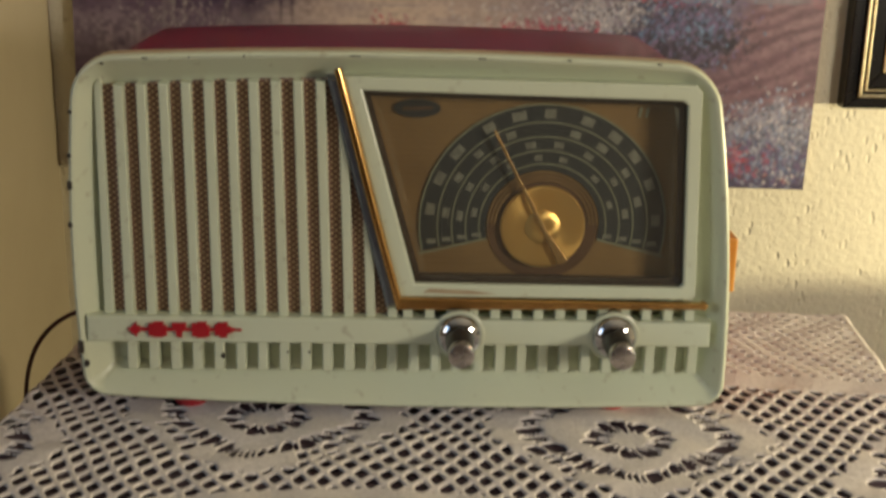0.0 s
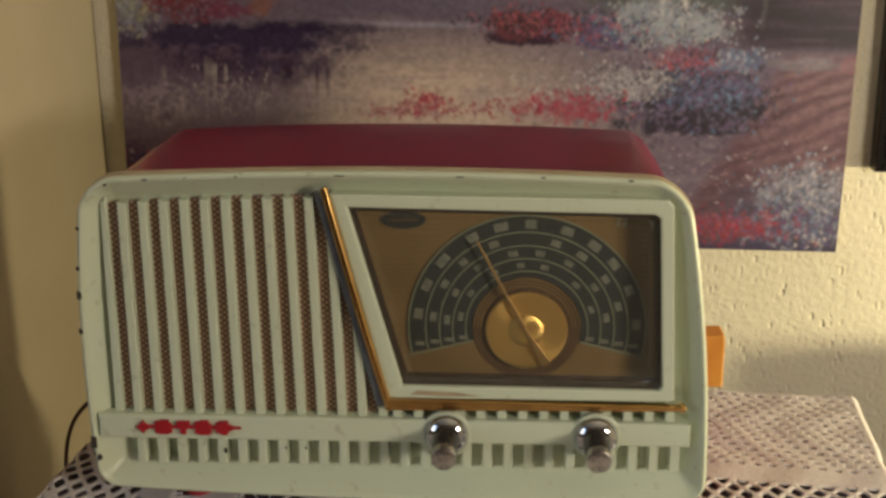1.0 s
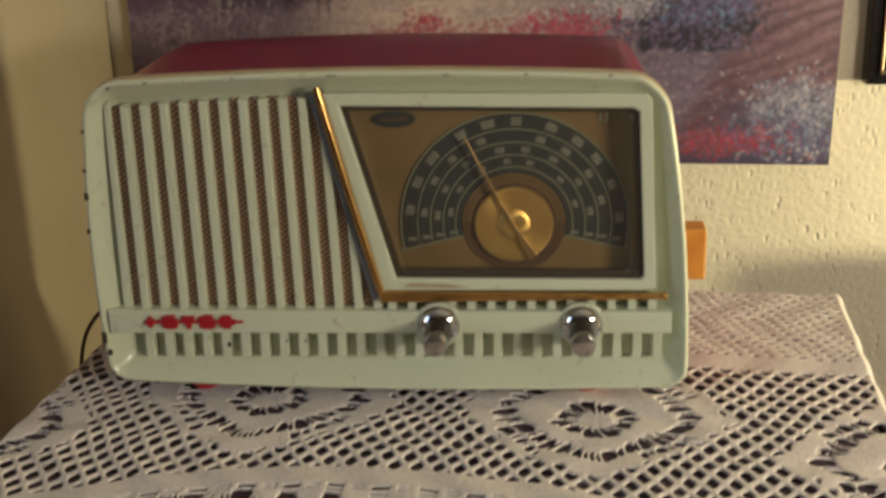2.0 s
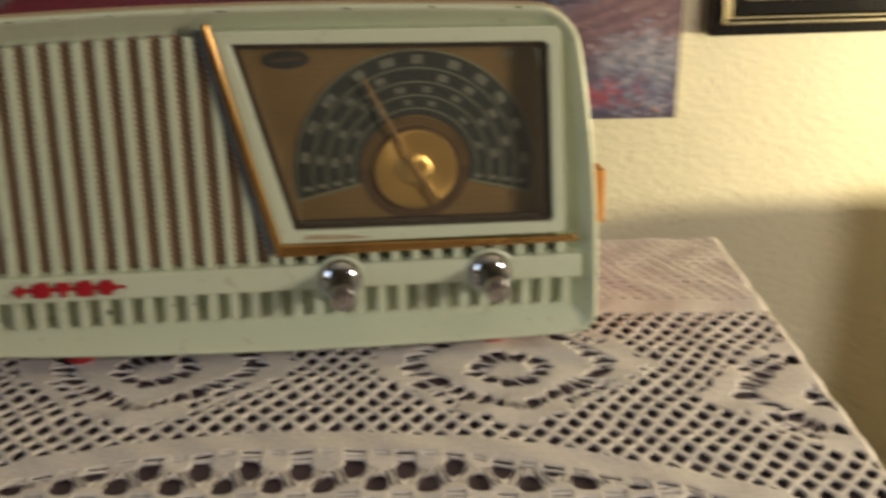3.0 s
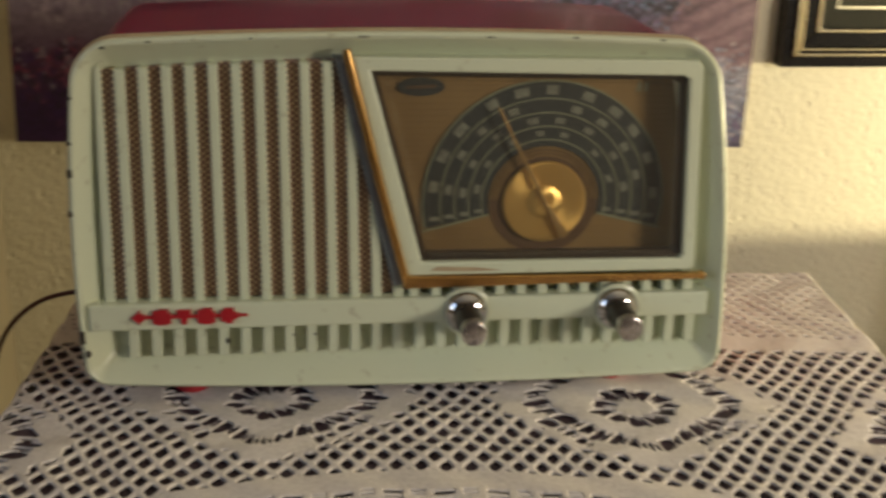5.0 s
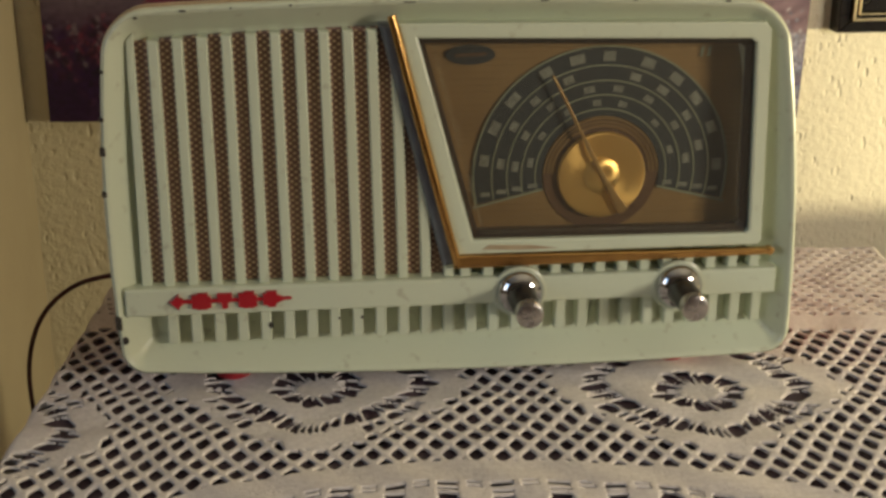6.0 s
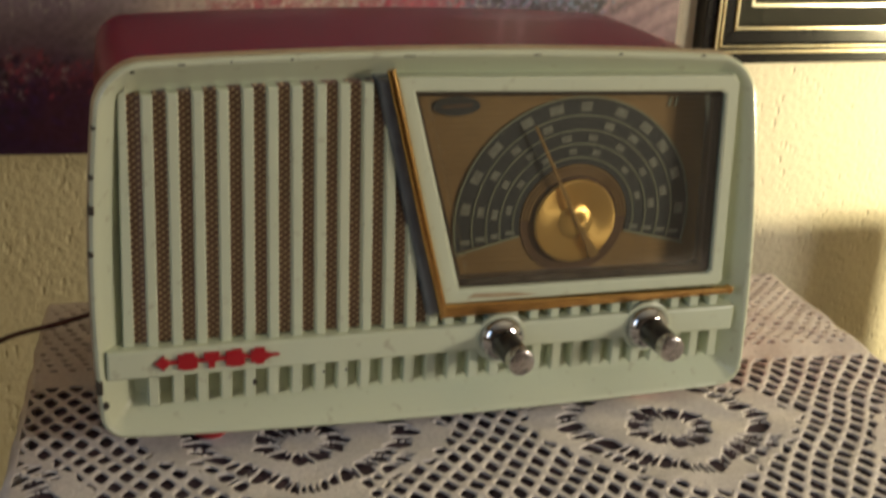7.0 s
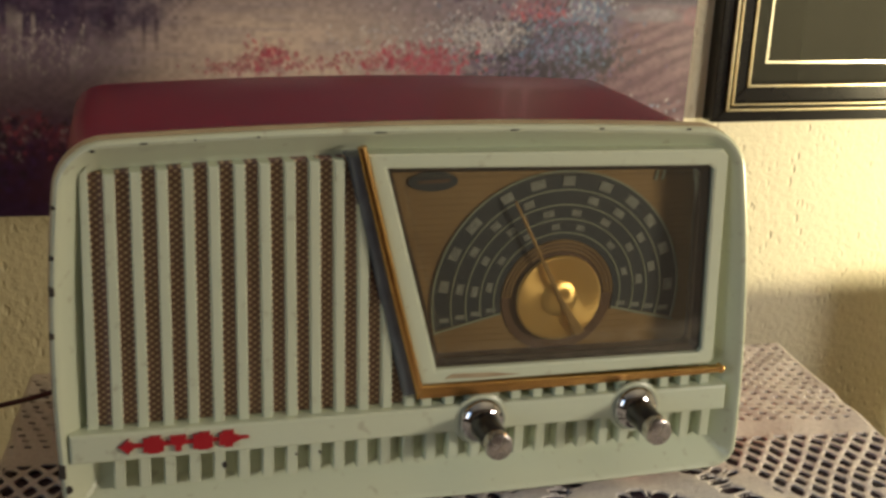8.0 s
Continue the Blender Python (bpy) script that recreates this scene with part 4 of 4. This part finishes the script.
    # far right bank with red bushes
    lay(blob(720, 70, 90, 20, 0.6, 0.5), (0.06, 0.03, 0.05))
    lay(blob(705, 50, 76, 22, 0.9, 1.2) * 0.8, (0.22, 0.07, 0.07))
    lay(blob(770, 50, 50, 20, 0.5, 0.9) * 0.8, (0.22, 0.055, 0.07))
    lay(blob(850, 60, 70, 34, 0.7, 0.8), (0.15, 0.11, 0.19))
    # wood behind
    lay(smooth_step(X, 780, 850) * smooth_step(-Y, -45, -5), (0.10, 0.12, 0.10))
    lay(smooth_step(X, 1040, 1120) * smooth_step(-Y, -110, -60), (0.055, 0.035, 0.05))
    lay(blob(960, 45, 110, 40, 0.7, 0.9), (0.34, 0.40, 0.40))
    for tx, tw in ((945, 5), (982, 6), (1118, 4)):
        lay(np.exp(-((X - tx - 2 * np.sin(Y / 9)) / tw) ** 2) * smooth_step(-Y, -62, -40), (0.62, 0.62, 0.55))
    # path
    pathmask = smooth_step(Y, 88, 112) * smooth_step(X, 1140 - (Y - 100) * 0.55, 1190 - (Y - 100) * 0.55)
    lay(pathmask, (0.21, 0.13, 0.135))
    warp = (X * 0.40 + Y) / 4.6
    tone = 0.5 + 0.5 * np.sin(warp + 5 * big + 2 * mid)
    lay(pathmask * np.clip(tone * 1.2 - 0.4, 0, 1) * (0.15 + 0.55 * mid), (0.33, 0.22, 0.215))
    lay(pathmask * np.clip(0.55 - tone, 0, 1) * (0.3 + 1.0 * big), (0.10, 0.05, 0.065))
    lay(pathmask * smooth_step(-X, -1190, -1040) * 0.5, (0.10, 0.06, 0.075))
    lay(pathmask * np.clip((mid - 0.55) * 3, 0, 1) * 0.6, (0.13, 0.07, 0.085))
    lay(blob(1210, 112, 100, 13, 0.9, 0.5) * 0.8, (0.26, 0.24, 0.25))
    lay(blob(1270, 112, 30, 16, 0.6, 0.8) * 0.6, (0.28, 0.12, 0.13))
    lay(smooth_step(X, 1030, 1130) * smooth_step(-Y, -96, -72) * 0.95, (0.034, 0.024, 0.034))
    lay(smooth_step(X, 1030, 1130) * smooth_step(-Y, -96, -72) * np.clip(streak_h - 0.45, 0, 1), (0.12, 0.08, 0.11))
    # big flower bush
    lay(blob(1015, 175, 150, 62, 0.5, 0.5), (0.040, 0.036, 0.05))
    lay(blob(1040, 160, 95, 42, 0.6, 0.9) * 0.75, (0.13, 0.11, 0.17))
    lay(blob(900, 150, 80, 26, 0.7, 0.9) * 0.8, (0.42, 0.40, 0.36))
    lay(blob(985, 106, 50, 20, 0.9, 1.1) * 0.6, (0.34, 0.13, 0.15))
    lay(blob(1050, 112, 40, 14, 0.7, 0.8) * 0.7, (0.22, 0.30, 0.36))
    lay(blob(790, 198, 90, 20, 0.9, 1.1) * 0.55, (0.40, 0.07, 0.09))
    lay(blob(545, 200, 44, 13, 0.9, 1.2) * 0.45, (0.40, 0.08, 0.10))
    lay(blob(1010, 222, 150, 16, 0.7, 0.6) * 0.8, (0.03, 0.025, 0.04))
    # front plants, lower right
    lay(smooth_step(Y, 300, 380) * smooth_step(X, 1020, 1130), (0.11, 0.10, 0.13))
    lay(blob(1215, 330, 90, 50, 0.7, 0.9) * 0.6, (0.32, 0.35, 0.38))
    lay(smooth_step(Y, 425, 440) * 0.8 * smooth_step(X, 600, 900), (0.08, 0.07, 0.11))
    # daubs of the brush: small strokes in clusters
    def daubs(n, cx, cy, rx, ry, size, colours, upright=1.3):
        for _ in range(int(n * 2.2)):
            x, y = rs.normal(cx, rx / 2), rs.normal(cy, ry / 2)
            s = size * rs.uniform(0.3, 0.95)
            lean = rs.uniform(-0.7, 0.7)
            col = np.array(colours[rs.randint(len(colours))]) * rs.uniform(0.75, 1.2)
            i0, i1 = np.searchsorted(X[:, 0], (x - 2 * s, x + 2 * s))
            j0, j1 = np.searchsorted(-Y[0], (-(y + 2 * s * upright), -(y - 2 * s * upright)))
            if i1 <= i0 or j1 <= j0:
                continue
            xs, ys = X[i0:i1, j0:j1], Y[i0:i1, j0:j1]
            m = np.clip(1.4 - ((xs - x - lean * (ys - y)) / s) ** 2 - ((ys - y) / (s * upright)) ** 2, 0, 1)[..., None] * rs.uniform(0.3, 0.75)
            C[i0:i1, j0:j1] = C[i0:i1, j0:j1] * (1 - m) + col * m

    white, pale, pink, crim = (0.56, 0.54, 0.49), (0.40, 0.43, 0.44), (0.40, 0.13, 0.155), (0.38, 0.045, 0.065)
    blue, violet, dark, orange = (0.11, 0.20, 0.30), (0.18, 0.135, 0.22), (0.035, 0.03, 0.045), (0.34, 0.13, 0.08)
    daubs(190, 705, 46, 80, 26, 4, (crim, orange, pink, dark, dark, dark))
    daubs(120, 770, 50, 60, 22, 4, (crim, pink, dark, (0.16, 0.06, 0.08)))
    daubs(120, 860, 60, 80, 36, 5, (violet, pink, blue, dark))
    daubs(320, 970, 48, 110, 44, 4, (pale, white, dark, (0.30, 0.38, 0.44), (0.35, 0.42, 0.36)))
    daubs(300, 905, 152, 90, 40, 3.8, (white, pale, white, dark, (0.32, 0.34, 0.36)))
    daubs(150, 1005, 108, 60, 26, 4, (pink, crim, pink, violet, dark))
    daubs(330, 1045, 165, 105, 56, 5, (blue, violet, (0.17, 0.28, 0.38), dark, dark, violet, (0.09, 0.07, 0.11)))
    daubs(90, 1085, 105, 40, 20, 5, (blue, pale, violet))
    daubs(160, 1000, 215, 140, 30, 6, (dark, (0.05, 0.04, 0.05), violet))
    daubs(130, 790, 192, 90, 30, 5, ((0.50, 0.06, 0.09), pink, (0.46, 0.05, 0.08), (0.42, 0.10, 0.14)))
    daubs(60, 545, 192, 40, 26, 5, ((0.48, 0.06, 0.09), pink))
    daubs(40, 640, 200, 90, 16, 4, (pink, crim))
    daubs(50, 480, 208, 60, 10, 4, (pink, (0.4, 0.2, 0.16)))
    daubs(60, 720, 160, 90, 40, 4, (white, (0.5, 0.45, 0.36)))
    daubs(130, 180, 180, 90, 40, 2.2, ((0.45, 0.42, 0.36), (0.34, 0.31, 0.27)), 2.2)
    daubs(160, 110, 20, 90, 40, 4, ((0.26, 0.07, 0.08), (0.18, 0.06, 0.08), dark, (0.24, 0.22, 0.24)))
    daubs(60, 30, 40, 40, 50, 6, (pale, (0.4, 0.42, 0.25), (0.25, 0.28, 0.30)))
    daubs(300, 1215, 335, 110, 60, 4, (white, pale, (0.30, 0.38, 0.47), (0.12, 0.16, 0.22), dark))
    daubs(280, 1215, 400, 120, 44, 5, ((0.20, 0.27, 0.36), pale, violet, (0.10, 0.12, 0.20)))
    daubs(240, 1085, 405, 110, 28, 5, (crim, (0.42, 0.06, 0.08), (0.30, 0.09, 0.08), pink, violet))
    daubs(140, 110, 320, 150, 46, 5, ((0.30, 0.10, 0.13), (0.30, 0.06, 0.09), (0.34, 0.30, 0.30), dark, dark))
    daubs(140, 60, 350, 240, 70, 7, (dark, (0.06, 0.03, 0.09), (0.09, 0.04, 0.08)))
    daubs(40, 1030, 300, 90, 60, 5, ((0.55, 0.44, 0.40), (0.42, 0.28, 0.26)), 0.4)
    daubs(10, 1240, 425, 40, 16, 3, ((0.8, 0.75, 0.6),))
    C *= np.array((0.78, 0.73, 0.93)) * (0.82 + 0.36 * small)[..., None]
    for _ in range(2):
        C[1:-1, 1:-1] = 0.4 * C[1:-1, 1:-1] + 0.15 * (C[2:, 1:-1] + C[:-2, 1:-1] + C[1:-1, 2:] + C[1:-1, :-2])
    return np.clip(C * 0.98 - 0.015, 0.004, 1)


def painting():
    t = thing("painting")
    hang = Vector((PX1, 0, PZ0))
    t.matrix_world = Matrix.Translation(hang) @ Matrix.Rotation(radians(1.05), 4, "Y") @ Matrix.Translation(-hang)
    nx, nz = 820, 330
    z_mid = 0.995
    xs = np.linspace(PX0, PX1, nx)
    zs = np.concatenate([np.linspace(PZ0, z_mid, nz), np.linspace(z_mid + 0.004, PZ1, 60)])
    gx, gz = np.meshgrid(xs, zs, indexing="ij")
    X = (gx - PX0) / (PX1 - PX0) * 1280
    Y = 447 - (gz - PZ0) / 0.000482
    col = painted_colours(X, Y)
    n, m = gx.shape
    relief = 0.0004 * (col.sum(-1) / 3)
    verts = np.stack([gx, np.full_like(gx, WALL_Y - 0.0125) - relief, gz], -1).reshape(-1, 3)
    idx = np.arange(n * m).reshape(n, m)
    faces = np.stack([idx[:-1, :-1], idx[1:, :-1], idx[1:, 1:], idx[:-1, 1:]], -1).reshape(-1, 4)
    me = bpy.data.meshes.new("canvas")
    me.from_pydata(verts.tolist(), [], faces.tolist())
    att = me.color_attributes.new("paint", "FLOAT_COLOR", "POINT")
    rgba = np.ones((n * m, 4), np.float32)
    rgba[:, :3] = col.reshape(-1, 3)
    att.data.foreach_set("color", rgba.ravel())
    mat = bpy.data.materials.new("oil_paint")
    mat.use_nodes = True
    nt = mat.node_tree
    b = nt.nodes["Principled BSDF"]
    b.inputs["Roughness"].default_value = 0.42
    at = nt.nodes.new("ShaderNodeVertexColor")
    at.layer_name = "paint"
    nt.links.new(at.outputs["Color"], b.inputs["Base Color"])
    nz2 = nt.nodes.new("ShaderNodeTexNoise")
    nz2.inputs["Scale"].default_value = 420
    bp = nt.nodes.new("ShaderNodeBump")
    bp.inputs["Strength"].default_value, bp.inputs["Distance"].default_value = 0.25, 0.0006
    nt.links.new(nz2.outputs["Fac"], bp.inputs["Height"])
    nt.links.new(bp.outputs["Normal"], b.inputs["Normal"])
    me.materials.append(mat)
    me.polygons.foreach_set("use_smooth", [True] * len(me.polygons))
    ob = new("canvas", me)
    ob.parent = t
    panel = part("panel", box(PX0, PX1, WALL_Y - 0.0122, WALL_Y - 0.0005, PZ0, PZ1), material("raw_hardboard", (0.30, 0.22, 0.13), 0.8, scale=60), t)
    return tagged(t, "unframed oil painting of a misty pond with flower banks", "painting")


painting()


# ---------------------------------------------------------------- the black picture frame
def picture_frame():
    t = thing("picture_frame")
    x0, z0, x1, z1 = 0.3490, 0.8320, 0.8300, 1.2200
    face = WALL_Y - 0.022

    def moulding(name, a, b, y_front, y_back, mat, label="", bevel=0.0012):
        """Four mitred bars between the insets a and b from the frame's outer edge."""
        o = [(x0 + a, z0 + a), (x1 - a, z0 + a), (x1 - a, z1 - a), (x0 + a, z1 - a)]
        i = [(x0 + b, z0 + b), (x1 - b, z0 + b), (x1 - b, z1 - b), (x0 + b, z1 - b)]
        for k in range(4):
            j = (k + 1) % 4
            part(name, slab([o[k], o[j], i[j], i[k]], y_front, y_back, bevel), mat, t, label)

    moulding("outer_bar", 0.0, 0.0100, face + 0.003, WALL_Y - 0.001, FRAME_BLACK)
    moulding("gold_line", 0.0101, 0.0128, face - 0.001, WALL_Y - 0.004, FRAME_GOLD, "thin pale gold moulding", 0.0008)
    moulding("inner_bar", 0.0129, 0.0150, face + 0.002, WALL_Y - 0.004, FRAME_BLACK, "", 0.0004)
    moulding("gold_line", 0.0151, 0.0170, face - 0.0005, WALL_Y - 0.004, FRAME_GOLD, "thin pale gold moulding", 0.0006)
    moulding("black_bar", 0.0171, 0.0300, face + 0.005, WALL_Y - 0.004, FRAME_BLACK)
    moulding("silver_line", 0.0301, 0.0325, face + 0.003, WALL_Y - 0.004, FRAME_GOLD, "thin pale gold moulding", 0.0006)
    moulding("mat_board", 0.0326, 0.0490, WALL_Y - 0.010, WALL_Y - 0.004, MAT_BOARD, "dark grey mat board", 0.0)
    moulding("mat_line", 0.0491, 0.0512, WALL_Y - 0.0108, WALL_Y - 0.004, FRAME_SILVER, "thin silver line", 0.0)
    part("print", box(x0 + 0.0513, x1 - 0.0513, WALL_Y - 0.009, WALL_Y - 0.004, z0 + 0.0513, z1 - 0.0513), PRINT, t, "dark grey print")
    pane = part("glass_pane", box(x0 + 0.033, x1 - 0.033, WALL_Y - 0.0140, WALL_Y - 0.0125, z0 + 0.033, z1 - 0.033), CLEAN_GLASS, t)
    pane.visible_shadow = False
    return tagged(t, "black picture frame with thin gold lines, hung on the wall", "picture frame")


picture_frame()


# ---------------------------------------------------------------- low cabinet and the cream housing on it
def low_cabinet():
    t = thing("low_cabinet", (0, 0, 0))
    part("body", box(0.517, 1.05, -0.25, 0.283, 0.05, 0.556, 0.003), CREAM, t)
    part("plinth", box(0.537, 1.03, -0.23, 0.263, 0.0, 0.05), DARK, t)
    for a in ((0.515, 0.5215, -0.252, 0.285), (1.0455, 1.052, -0.252, 0.285)):
        part("edge_strip", box(a[0], a[1], a[2], a[3], 0.5562, 0.5612, 0.0012), CREAM, t, "raised cream edge strip")
    for a in ((0.5217, 1.0453, 0.281, 0.285), (0.5217, 1.0453, -0.252, -0.248)):
        part("edge_strip", box(a[0], a[1], a[2], a[3], 0.5562, 0.5590, 0.0008), CREAM, t, "raised cream edge strip")
    return tagged(t, "low cream-painted cabinet with a raised edge", "cabinet")


low_cabinet()
tagged(link("rubber_mat", box(0.5235, 0.90, -0.10, 0.278, 0.5562, 0.5595, 0.001), BLACK_MAT), "black rubber mat on the low cabinet", "mat")


def housing():
    t = thing("appliance_housing")
    side = [(0.238, 0.5600), (0.295, 0.5600), (0.302, 0.566), (0.310, 0.618), (0.307, 0.628), (0.300, 0.636), (0.295, 0.643), (0.2925, 0.652), (0.2985, 0.722), (0.296, 0.732),
            (0.288, 0.739), (0.270, 0.744), (0.262, 0.744)]
    bm = bmesh.new()
    a = [bm.verts.new((0.548, y, z)) for y, z in side]
    b = [bm.verts.new((0.692, y, z)) for y, z in side]
    fa, fb = bm.faces.new(a), bm.faces.new(b[::-1])
    n = len(side)
    for i in range(n):
        bm.faces.new((a[i], b[i], b[(i + 1) % n], a[(i + 1) % n]))
    bmesh.ops.bevel(bm, geom=list(fa.edges) + list(fb.edges), offset=0.002, segments=2, affect="EDGES")
    part("shell", bm, CREAM, t, "cream housing with a stepped, curved back", True)
    rings = []
    for d, inset in ((0.0, 0.0), (-0.006, 0.0), (-0.008, 0.002)):
        rings.append([(0.547 + inset, 0.2365 + d, 0.5600 + inset), (0.693 - inset, 0.2365 + d, 0.5600 + inset), (0.693 - inset, 0.2610 + d, 0.748 - inset), (0.547 + inset, 0.2610 + d, 0.748 - inset)])
    part("front_panel", loft(rings, True, True), BROWN_FRONT, t, "dark brown front panel")
    return tagged(t, "cream appliance housing with a brown front, on a black mat", "appliance")


housing()
